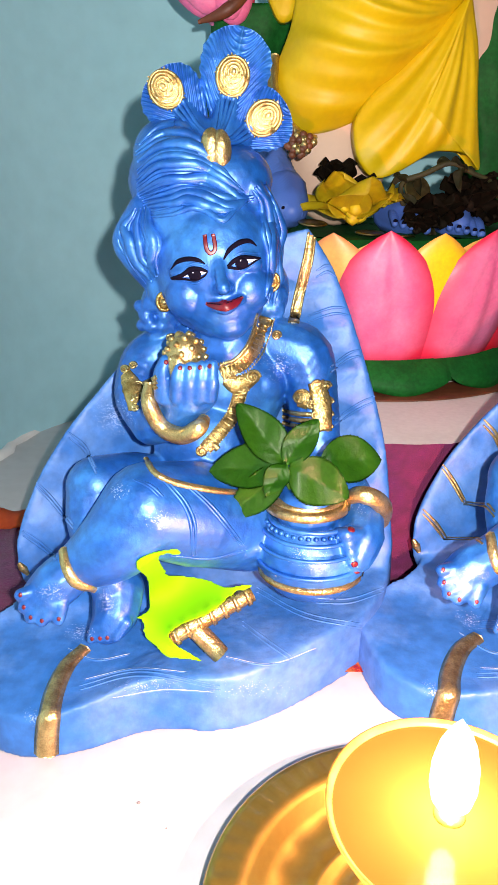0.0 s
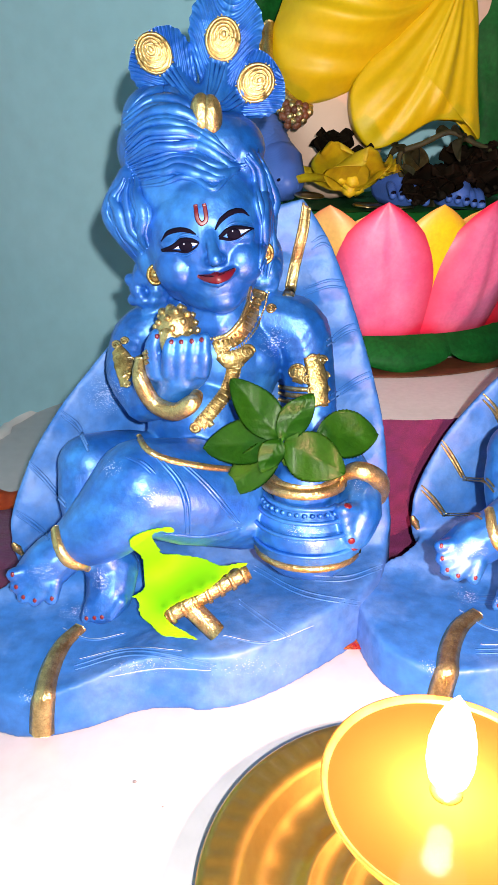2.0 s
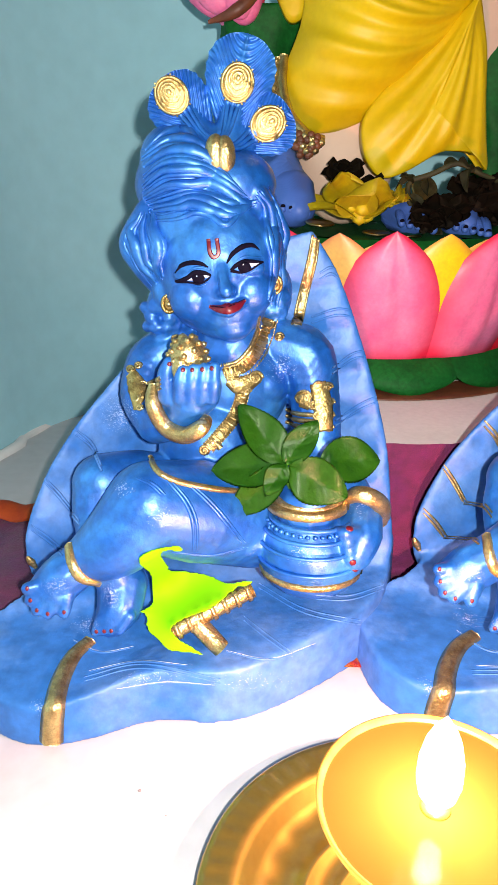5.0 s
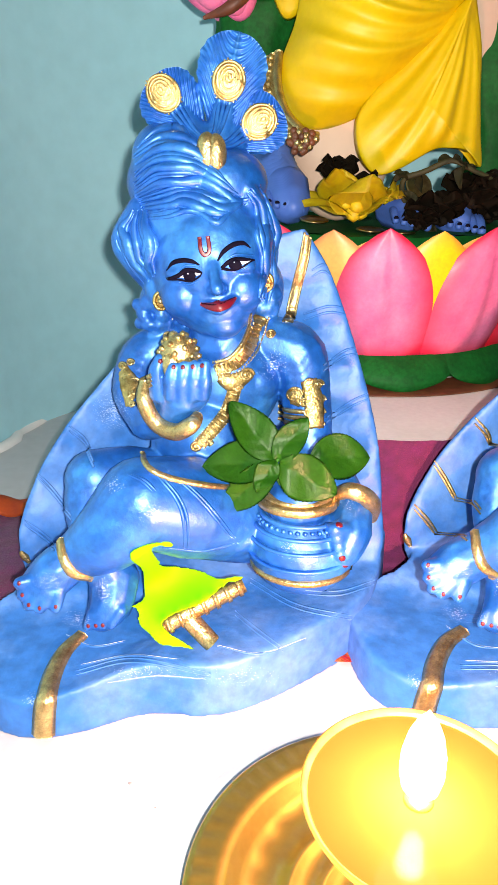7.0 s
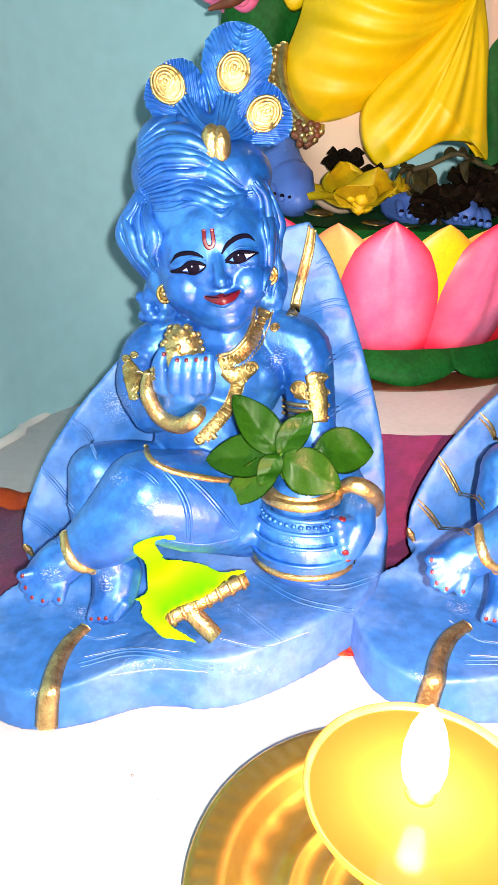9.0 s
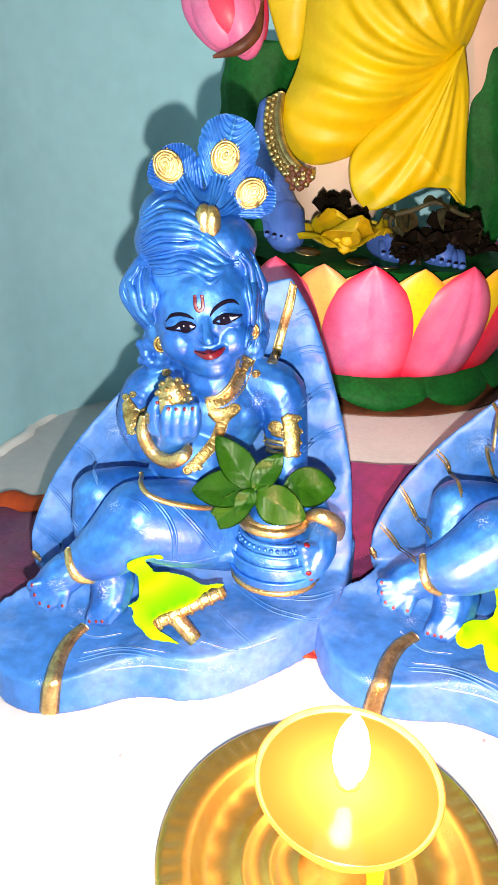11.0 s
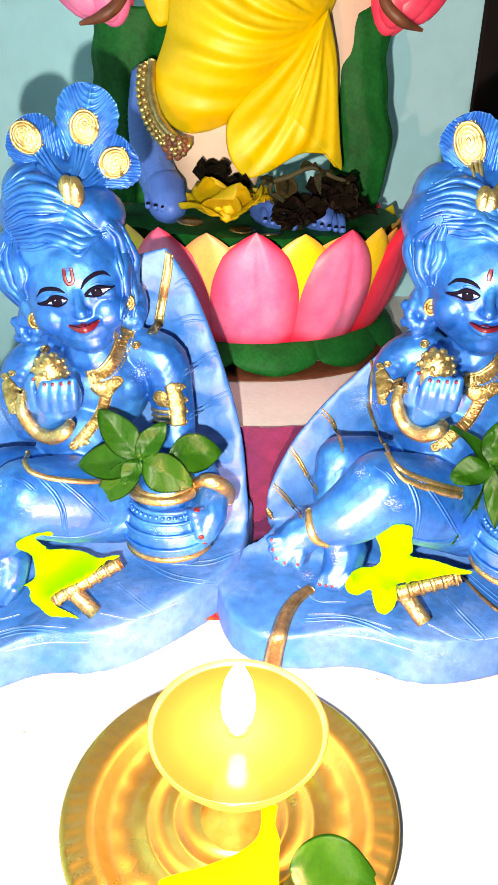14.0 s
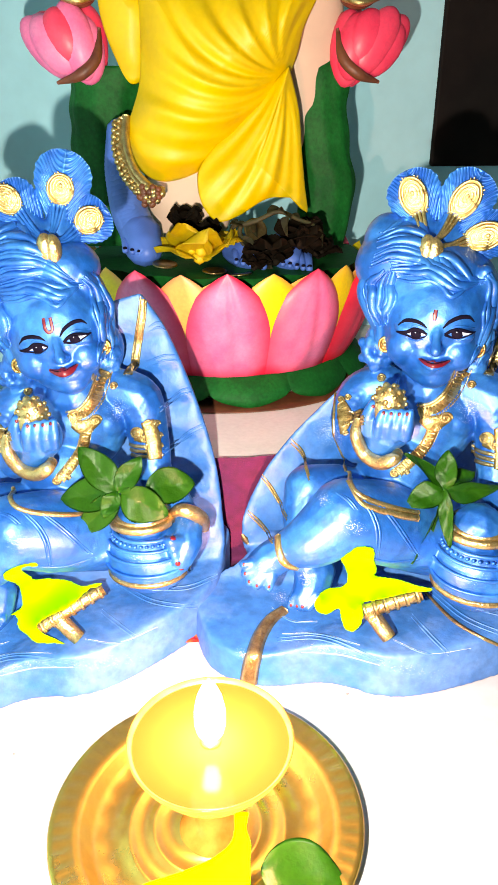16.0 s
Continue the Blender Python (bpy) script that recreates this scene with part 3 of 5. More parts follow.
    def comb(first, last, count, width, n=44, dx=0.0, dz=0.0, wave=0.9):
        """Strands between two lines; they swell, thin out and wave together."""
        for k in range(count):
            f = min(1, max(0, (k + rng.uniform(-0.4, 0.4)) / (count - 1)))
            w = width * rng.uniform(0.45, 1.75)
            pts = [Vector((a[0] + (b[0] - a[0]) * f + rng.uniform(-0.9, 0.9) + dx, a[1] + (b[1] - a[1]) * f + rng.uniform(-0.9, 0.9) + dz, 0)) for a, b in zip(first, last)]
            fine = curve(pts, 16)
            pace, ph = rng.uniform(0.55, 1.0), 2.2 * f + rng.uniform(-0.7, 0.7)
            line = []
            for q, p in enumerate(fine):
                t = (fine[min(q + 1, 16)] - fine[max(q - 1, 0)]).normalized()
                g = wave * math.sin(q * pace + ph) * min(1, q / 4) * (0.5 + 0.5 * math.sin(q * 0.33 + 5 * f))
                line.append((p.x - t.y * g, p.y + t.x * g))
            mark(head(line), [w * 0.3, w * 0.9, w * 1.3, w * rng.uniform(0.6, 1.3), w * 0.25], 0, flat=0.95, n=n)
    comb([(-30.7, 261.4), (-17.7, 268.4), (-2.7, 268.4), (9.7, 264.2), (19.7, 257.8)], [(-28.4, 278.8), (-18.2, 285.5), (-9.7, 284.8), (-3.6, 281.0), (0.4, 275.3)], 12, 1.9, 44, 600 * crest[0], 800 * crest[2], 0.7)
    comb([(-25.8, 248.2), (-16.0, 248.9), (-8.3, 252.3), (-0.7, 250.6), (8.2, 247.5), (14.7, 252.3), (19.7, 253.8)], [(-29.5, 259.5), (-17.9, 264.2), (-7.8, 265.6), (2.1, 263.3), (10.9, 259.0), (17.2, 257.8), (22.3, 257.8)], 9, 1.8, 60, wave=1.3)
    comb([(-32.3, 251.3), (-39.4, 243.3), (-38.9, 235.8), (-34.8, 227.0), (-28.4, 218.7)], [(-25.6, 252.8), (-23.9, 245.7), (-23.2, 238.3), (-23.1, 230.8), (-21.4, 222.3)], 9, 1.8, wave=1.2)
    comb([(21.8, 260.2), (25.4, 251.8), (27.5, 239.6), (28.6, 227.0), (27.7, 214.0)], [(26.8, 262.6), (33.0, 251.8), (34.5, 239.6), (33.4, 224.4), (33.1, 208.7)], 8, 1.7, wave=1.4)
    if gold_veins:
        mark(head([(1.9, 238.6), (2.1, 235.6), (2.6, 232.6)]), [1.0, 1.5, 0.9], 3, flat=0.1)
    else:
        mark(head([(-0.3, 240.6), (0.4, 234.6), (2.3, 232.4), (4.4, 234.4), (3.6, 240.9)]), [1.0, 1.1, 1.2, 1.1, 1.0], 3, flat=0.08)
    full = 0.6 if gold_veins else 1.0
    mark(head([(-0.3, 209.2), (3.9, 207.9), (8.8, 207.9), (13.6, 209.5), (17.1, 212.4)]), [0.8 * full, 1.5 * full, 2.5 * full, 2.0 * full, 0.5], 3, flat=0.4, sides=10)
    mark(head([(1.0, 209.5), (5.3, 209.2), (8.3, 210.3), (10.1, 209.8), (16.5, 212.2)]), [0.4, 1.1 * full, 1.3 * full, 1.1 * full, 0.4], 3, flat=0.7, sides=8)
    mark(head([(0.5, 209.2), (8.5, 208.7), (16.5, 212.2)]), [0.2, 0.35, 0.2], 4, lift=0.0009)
    # earrings
    for c in (h(-0.0231, 0.0280, 0.2059), h(0.0316, 0.0320, 0.2153)):
        ell(out, c, (0.0042, 0.003, 0.0052), mat=6)
        ring = [c + Vector((0.0036 * math.cos(a), -0.0026, 0.0045 * math.sin(a))) for a in (2 * math.pi * q / 20 for q in range(21))]
        tube(out, ring, [0.0009], 6, 6)
        ell(out, c + Vector((0, -0.0034, 0)), 0.0017, mat=2, sub=2)
    # feather clasp and eyes of the feathers
    ell(out, top(0.0020, 0.0290, 0.2777), (0.0055, 0.005, 0.0095), mat=2)
    ell(out, top(0.0063, 0.0290, 0.2770), (0.0055, 0.005, 0.0095), mat=2)
    for x, z, length, width in plume:
        c = top(x / 1000, 0.052, z / 1000)
        axis = c - root
        axis.y = 0
        reach = axis.length
        axis.normalize()
        across = Vector((axis.z, 0, -axis.x))
        lean = math.degrees(math.atan2(axis.x, axis.z)) - roll
        m = Matrix.Translation(c) @ Matrix.Rotation(radians(lean + roll), 4, "Y")
        low, high = -0.75 * reach, length

        def vane(u, v, face):
            """A point of one feather: a leaf-shaped blade on its quill, with barbs that rise slantwise to the rim."""
            a = 2 * u - 1
            grow = min(1, v / 0.62)
            form = (0.34 + 0.66 * grow * grow * (3 - 2 * grow)) * (1 if v < 0.7 else math.sqrt(max(0, 1 - ((v - 0.7) / 0.3) ** 2)))
            along = low + (high - low) * v
            w = width * form * a * (1 + 0.02 * math.sin(v * 60))
            phase = (along - 0.95 * abs(w)) / 0.0034 + 0.7 * math.sin(abs(w) * 330)
            barb = (0.0011 * math.sin(6.283 * phase) + 0.0003 * math.sin(6.283 * phase * 2.3 + a)) * min(1, abs(a) * 6) * (1 - abs(a) ** 8)
            y = -0.0042 * (1 - abs(a) ** 3) * min(1, 3 * (1 - v)) - 0.0008 - 0.8 * barb - 0.001 * math.exp(-(a * 14) ** 2)
            return c + across * w + axis * along + Vector((0, y if face else 0.003 * (1 - a * a), 0))
        for face in (True, False):
            sheet(out, lambda u, v: vane(u if face else 1 - u, v, face), 60 if face else 12, 150 if face else 20)
        eye = 0.0045
        tall = 1.15 if not gold_veins else 1.5
        # dark disc under the rings paints the shade between them
        ell(out, m @ Vector((0, -0.0066, eye - 0.001)), (0.0078, 0.0015, 0.0078 * tall), 0, lean + roll, mat=6)
        for k, r in enumerate((0.0076, 0.0059, 0.0042, 0.0025)):
            ring = [m @ Vector((r * math.cos(a), -0.0071 - (0.0085 - r) * 0.09, eye - 0.001 + tall * r * math.sin(a) + 0.0006 * k)) for a in (2 * math.pi * q / 28 for q in range(29))]
            tube(out, ring, [0.0008, 0.0006, 0.0009, 0.0007, 0.0008], 2, 6)
        ell(out, m @ Vector((0, -0.0083, eye + 0.001)), (0.0012, 0.0007, 0.0016), 0, lean + roll, mat=2)
        for q in range(30):
            a = 2 * math.pi * q / 30
            w = 0.0082 + 0.0008 * math.sin(q * 5.1)
            tube(out, [m @ Vector((0.0072 * math.cos(a), -0.0068, eye - 0.001 + tall * 0.0072 * math.sin(a))), m @ Vector((w * math.cos(a), -0.0066, eye - 0.001 + tall * w * math.sin(a)))], [0.0008, 0.0004], 2, 5)
        for side in (-0.0026, 0, 0.0026):
            q = m @ Vector((side, -0.0072, -0.006))
            tube(out, curve([q, q.lerp(root, 0.5) + Vector((0, -0.0055, 0)), root + Vector((0, -0.0125, 0.006))], 14), [0.0012, 0.001], 2 if gold_veins else 0, 6)
    # necklace, pendant chain, armlets, bangles
    def band(pts, width, bead, n=34):
        """A flat gold band with a row of beads along either edge and ribs across it."""
        # darker ground puts shade between the beads and ribs into the colour
        mark(pts, [width, width], 6, flat=0.28, n=n, sides=8)
        line = curve([Vector((x, 0, z)) for x, z in pts], n)
        for k, q in enumerate(line):
            t = line[min(k + 1, n)] - line[max(k - 1, 0)]
            side = Vector((t.z, 0, -t.x)).normalized() * width * 0.9
            for sgn in (-1, 1):
                mark([(q.x + sgn * side.x - 0.3, q.z + sgn * side.z), (q.x + sgn * side.x + 0.3, q.z + sgn * side.z)], [bead, bead], 2, n=3, flat=1.0)
            if k % 2 == 0:
                mark([(q.x - 0.6 * side.x, q.z - 0.6 * side.z), (q.x + 0.6 * side.x, q.z + 0.6 * side.z)], [0.8, 0.5], 2, n=4, flat=1.0, lift=0.0008)

    def swirl(cx, cz, r, turns=1.6):
        pts = [(cx + r * (1 - 0.8 * k / 16) * math.cos(turns * 6.283 * k / 16), cz + r * (1 - 0.8 * k / 16) * math.sin(turns * 6.283 * k / 16)) for k in range(17)]
        mark(pts, [0.75, 0.75], 2, flat=1.0, n=40, lift=0.0006)
        dot(cx, cz, r, 6, flat=0.3)

    band([(6.4, 175.6), (14.8, 178.5), (21.6, 185.8), (25.7, 194.7), (27.8, 202.8)], 4.8, 0.95, 30)
    mark([(6.5, 179.6), (13.1, 182.4), (19.2, 189.1), (23.0, 197.9)], [0.9, 1.0, 0.9], 2, flat=0.9, n=30, lift=0.0004)
    band([(15.3, 172.8), (15.2, 164.1), (11.2, 152.8), (4.2, 143.1), (-2.2, 135.4)], 3.5, 0.9, 30)
    mark([(8.0, 172.2), (14.7, 169.3), (22.5, 173.3)], [3.0, 5.5, 3.4], 6, flat=0.3, sides=10)
    mark([(0.2, 140.1), (4.1, 135.1)], [1.8, 1.8], 2, flat=0.6, n=8)
    for c, r in (((33.3, 193.8), 2.2), ((21.9, 173.3), 3.6), ((16.4, 171.0), 2.6), ((11.4, 169.9), 2.6), ((17.5, 166.4), 2.2), ((12.5, 175.6), 2.0), ((9.2, 173.3), 2.0), ((-4.3, 133.9), 3.0), ((-17.6, 192.5), 2.4), ((0.1, 137.0), 1.8)):
        swirl(*c, r)
    # armlets: pierced plates with scrolls, tied by cords
    mark([(-40.7, 175.1), (-37.6, 167.0), (-39.1, 155.8)], [3.4, 5.6, 2.0], 6, flat=0.3, sides=10)
    mark([(53.1, 171.0), (56.0, 159.9), (57.5, 145.0)], [4.6, 5.6, 5.0], 6, flat=0.3, sides=10)
    mark([(45.0, 162.3), (50.1, 160.5)], [4.6, 4.6], 6, flat=0.25, sides=12, n=8)
    for c, r in (((-40.6, 177.0), 2.0), ((-36.6, 179.0), 1.8), ((-40.2, 169.9), 2.6), ((-35.0, 168.7), 2.4), ((-38.7, 162.6), 2.8), ((-36.8, 157.0), 1.6), ((46.1, 162.9), 4.4), ((51.3, 158.8), 2.6), ((53.2, 168.7), 3.2), ((57.7, 168.7), 2.6), ((55.1, 162.9), 3.0), ((59.1, 160.5), 2.6), ((53.7, 153.4), 2.6), ((58.8, 153.4), 3.2), ((55.7, 146.8), 2.6), ((59.7, 146.8), 2.2)):
        swirl(*c, r)
    for k in (-2.4, 0, 2.4):
        mark([(x, z + k) for x, z in ((-34.8, 166.4), (-30.0, 168.7), (-25.4, 171.0))], [1.1, 1.2, 1.1], 2, flat=0.8)
        mark([(x, z + k * 1.4) for x, z in ((36.7, 152.8), (43.6, 151.0), (52.7, 150.4))], [1.3, 1.5, 1.3], 2, flat=0.8)
    tube(out, curve([(-0.0276, -0.0080, 0.1722), (-0.0279, -0.0130, 0.1638), (-0.0229, -0.0120, 0.1520), (-0.0125, -0.0160, 0.1485), (-0.0039, -0.0200, 0.1540), (-0.0015, -0.0140, 0.1564)], 30), [0.003, 0.0042, 0.0045, 0.0045, 0.003], 2, 10)
    tube(out, curve([(0.0713, -0.0080, 0.1115), (0.0766, -0.0130, 0.1158), (0.0850, -0.0120, 0.1121), (0.0904, -0.0050, 0.1026), (0.0918, 0.0050, 0.0907)], 24), [0.0036, 0.0048, 0.005, 0.0036], 2, 10)
    mark([(-80.7, 76.2), (-79.8, 65.6), (-75.5, 56.0), (-66.4, 52.3)], [2.6, 3.2, 3.2, 2.6], 2, flat=0.8)
    # the sweet in the raised palm
    ell(out, (-0.0098, -0.0130, 0.1873), (0.0095, 0.008, 0.0105), mat=2)
    ell(out, (-0.0121, -0.0190, 0.1821), (0.005, 0.004, 0.008), 0, -12, mat=2)
    for k in range(40):
        a, b = k * 2.4, math.acos(1 - 2 * (k + 0.5) / 40)
        ell(out, Vector((-0.0098, -0.0130, 0.1873)) + Vector((0.0095 * math.sin(b) * math.cos(a), 0.008 * math.sin(b) * math.sin(a), 0.0105 * math.cos(b))), 0.0018, mat=2, sub=1)
    limb(out, [(-0.0116, -0.0140, 0.1924), (-0.0122, -0.0120, 0.1964)], [0.004, 0.0025], mat=2, n=5)
    # belt and hem
    mark([(-33.1, 130.1), (-28.6, 121.9), (-18.6, 116.4), (0.5, 112.2), (13.8, 110.9)], [1.6, 1.9, 2.0, 1.9, 1.6], 2, flat=0.8, n=40)
    for k in (0, 2.2):
        for fold in ([(-25.0, 118.1), (-15.4, 105.0), (-11.1, 91.7), (-11.0, 72.7)], [(-14.2, 116.1), (-0.6, 101.7), (15.1, 79.7)], [(-40.2, 118.1), (-32.8, 114.2), (-27.2, 108.3)], [(-23.3, 72.7), (-1.8, 71.0), (16.6, 76.2)]):
            mark([(x + k, z) for x, z in fold], [0.4, 1.0, 1.0, 0.4], 0, flat=0.8, n=30)
    if gold_veins:
        mark([(-44.7, 181.3), (-43.9, 152.2), (-34.9, 130.1)], [1.2, 1.6, 1.2], 2, flat=0.7, n=40)
        mark([(21.6, 49.4), (45.2, 30.7), (74.5, 19.2)], [1.2, 1.7, 1.2], 2, flat=0.7, n=40)
        mark([(-33.3, 127.0), (-21.6, 112.9), (0.4, 108.3), (13.8, 107.0)], [1.2, 1.8, 2.4, 2.4], 2, flat=0.7, n=40)
    # chipped, whitish ridges along the carved edge of the leaf
    for ridge in ([(-76.4, -10.6), (-46.2, -2.9), (-16.6, -5.3)], [(-60.8, -24.3), (-30.4, -18.4), (-0.4, -20.1)], [(6.6, 5.5), (32.8, 0.3), (58.7, 11.4)], [(-84.3, 11.4), (-68.7, 3.5), (-48.8, 7.5)]):
        mark(ridge, [0.2, 0.8, 0.2], 1, flat=0.9, n=40)
        mark([(x, z + 0.8) for x, z in ridge], [0.1, 0.3, 0.1], 5, flat=0.9, n=40)
    # specks where the paint has worn down to the chalky ground
    def wear(place, rx, rz, count):
        for k in range(int(1.8 * count)):
            a, g = rng.uniform(0, 6.283), rng.random() ** 0.6
            x, z = place[0] + rx * g * math.cos(a), place[1] + rz * g * math.sin(a)
            r = rng.uniform(0.12, 0.42) * (1.25 - g)
            mark([(x - r, z), (x, z + rng.uniform(-0.2, 0.2)), (x + r * rng.uniform(0.6, 1.8), z)], [0.3 * r, r, 0.3 * r], 7, n=2, sides=5, flat=0.12)
    for place, rx, rz, count in (((-47.5, 152.8), 11, 11, 330), ((34.1, 178.5), 9, 9, 130), ((-48.3, 112.2), 7, 6, 60), ((-26.9, 94.4), 10, 7, 90), ((-59.2, 43.9), 6, 10, 130), ((-90.2, 49.4), 9, 7, 90), ((-76.8, 23.1), 9, 7, 110), ((-109.3, -37.8), 7, 8, 60), ((51.9, 72.7), 12, 9, 120), ((-43.5, -14.7), 34, 7, 130), ((19.7, -16.8), 30, 9, 110), ((28.4, 133.9), 9, 9, 110), ((79.0, 108.3), 7, 16, 60)):
        wear(place, rx, rz, count)
    # nails
    for cx, cz in ((-13.7, 177.9), (-9.0, 177.9), (-4.0, 178.2), (0.7, 178.8), (-20.5, 180.7), (74.7, 89.0), (77.7, 67.4), (78.6, 62.1), (-107.3, 47.9), (-106.4, 39.8), (-103.3, 33.0), (-97.2, 30.7), (-87.5, 31.9), (-69.8, 18.5), (-65.2, 18.8), (-61.0, 19.2)):
        dot(cx, cz, 1.9 if cx > 70 else 1.1, 3, 1.1, flat=0.3)
    # pot: rim, rings, band of beads
    c = Vector((0.0502, -0.0080, 0.1080))
    for r, dz, w, mat in ((0.0195, 0.0, 0.0032, 2), (0.017, 0.003, 0.0028, 2), (0.0225, -0.007, 0.0014, 0), (0.026, -0.013, 0.0013, 0), (0.0285, -0.02, 0.0012, 0), (0.029, -0.03, 0.0012, 0), (0.0265, -0.038, 0.0022, 2)):
        ring = [c + Vector((r * math.cos(a) + 0.003 * (dz < -0.002), r * 0.93 * math.sin(a) + 0.002, dz)) for a in (2 * math.pi * k / 40 for k in range(41))]
        tube(out, ring, [w], mat, 6)
    for k in range(40):
        a = 2 * math.pi * k / 40
        ell(out, c + Vector((0.003 + 0.024 * math.cos(a), 0.002 + 0.0225 * math.sin(a), -0.0095)), 0.0014, mat=0, sub=1)
    ell(out, c + Vector((0, 0, 0.001)), (0.017, 0.016, 0.0035), mat=2)
    # leaf: midrib, stem, side ribs
    mark([(41.3, 200.1), (43.7, 214.0), (47.2, 229.5), (48.6, 241.6)], [3.2, 3.2, 2.8, 1.6], 2, flat=0.35, n=30)
    mark([(39.2, 200.1), (41.8, 214.0), (45.3, 229.5), (47.3, 241.6)], [0.8, 0.8, 0.8], 2, flat=1.2, n=30)
    mark([(43.5, 200.1), (45.8, 214.0), (49.3, 229.5), (50.2, 241.6)], [0.8, 0.8, 0.8], 2, flat=1.2, n=30)
    mark([(-74.5, 12.2), (-86.1, -0.5), (-95.7, -20.9), (-102.0, -46.5), (-104.8, -66.4)], [4.4, 5.0, 5.4, 5.8, 6.0], 2, flat=0.6, n=60)
    for k in (0, 3):
        for a, b, c in (((48.0, 203.4), (59.9, 207.4), (68.5, 206.6)), ((51.3, 224.4), (56.4, 227.0), (60.5, 224.9)), ((59.8, 178.5), (69.1, 185.5), (76.6, 187.5)), ((62.4, 150.7), (74.7, 159.6), (83.7, 164.1))):
            mark([(x, z - k) for x, z in (a, b, c)], [0.5, 0.9, 0.5], 1, flat=0.7)
        for a, b, c in (((-92.0, 118.1), (-84.1, 108.3), (-73.8, 91.7)), ((-101.3, 88.3), (-93.0, 81.4), (-84.7, 72.7)), ((-71.8, 144.6), (-63.9, 137.0), (-59.1, 124.4))):
            mark([(x, z - k) for x, z in (a, b, c)], [0.5, 1.0, 0.6], 2 if gold_veins else 1, flat=0.8)
        for a, b, c in (((24.4, 53.0), (51.4, 36.4), (83.7, 28.8)), ((16.5, 30.7), (29.4, 19.2), (45.8, 5.5)), ((-80.1, -14.7), (-43.0, -4.5), (3.0, -14.7)), ((57.5, 45.7), (76.4, 45.7), (94.8, 53.0))):
            mark([(x, z - k) for x, z in (a, b, c)], [0.4, 0.8, 0.4], 1, flat=0.7)
    mark([(-108.7, 72.7), (-105.3, 67.4), (-101.4, 61.0)], [1.2, 2.6, 1.2], 2, flat=0.5)
    # flute with its rest, lying on the seat
    a, b = Vector((-0.0205, -0.0330, 0.0440)), Vector((0.0215, -0.0170, 0.0605))
    tube(out, [a.lerp(b, k / 12) for k in range(13)], [0.0046], 2, 12)
    for k in range(7):
        p = a.lerp(b, 0.06 + k * 0.145)
        tube(out, [p - (b - a).normalized() * 0.0012, p + (b - a).normalized() * 0.0012], [0.0056], 2, 12)
    tube(out, [Vector((-0.0082, -0.0280, 0.0465)), Vector((0.0030, -0.0380, 0.0407)), Vector((0.0059, -0.0390, 0.0380))], [0.0052, 0.0048], 2, 10)

    bmesh.ops.remove_doubles(out, verts=[v for v in out.verts if not v.link_faces], dist=0)
    ob = mesh_object(name, out, [BLUE, LEAF_BLUE, GOLD, RED, BLACK, WHITE, SHADED_OLD_GOLD, CHALK])
    ob.matrix_world = seated
    return tagged(ob, label, "statue", "blue idols")


PLUME_A = [(-18.0, 302.2, 0.0135, 0.0158), (11.4, 307.0, 0.0262, 0.0172), (24.6, 290.2, 0.0165, 0.0155)]
PLUME_B = [(-12.5, 301.2, 0.019, 0.016), (14.1, 304.4, 0.021, 0.016), (28.2, 288.4, 0.018, 0.0145)]
first_idol = idol("child_idol", Matrix.Translation((-0.02, 0.33, 0)), "glossy blue child idol with gold ornaments reclining on a blue leaf", 0, False, PLUME_A, (0, 0, 0))
second_idol = idol("child_idol", pose(0.1995, 0.308, 0, 0, 0, -24.4) @ Matrix.Scale(1.03, 4), "glossy blue child idol on a gold-veined leaf, gold-stalked feather crest", 9, True, PLUME_B, (-0.015, 0, -0.012))


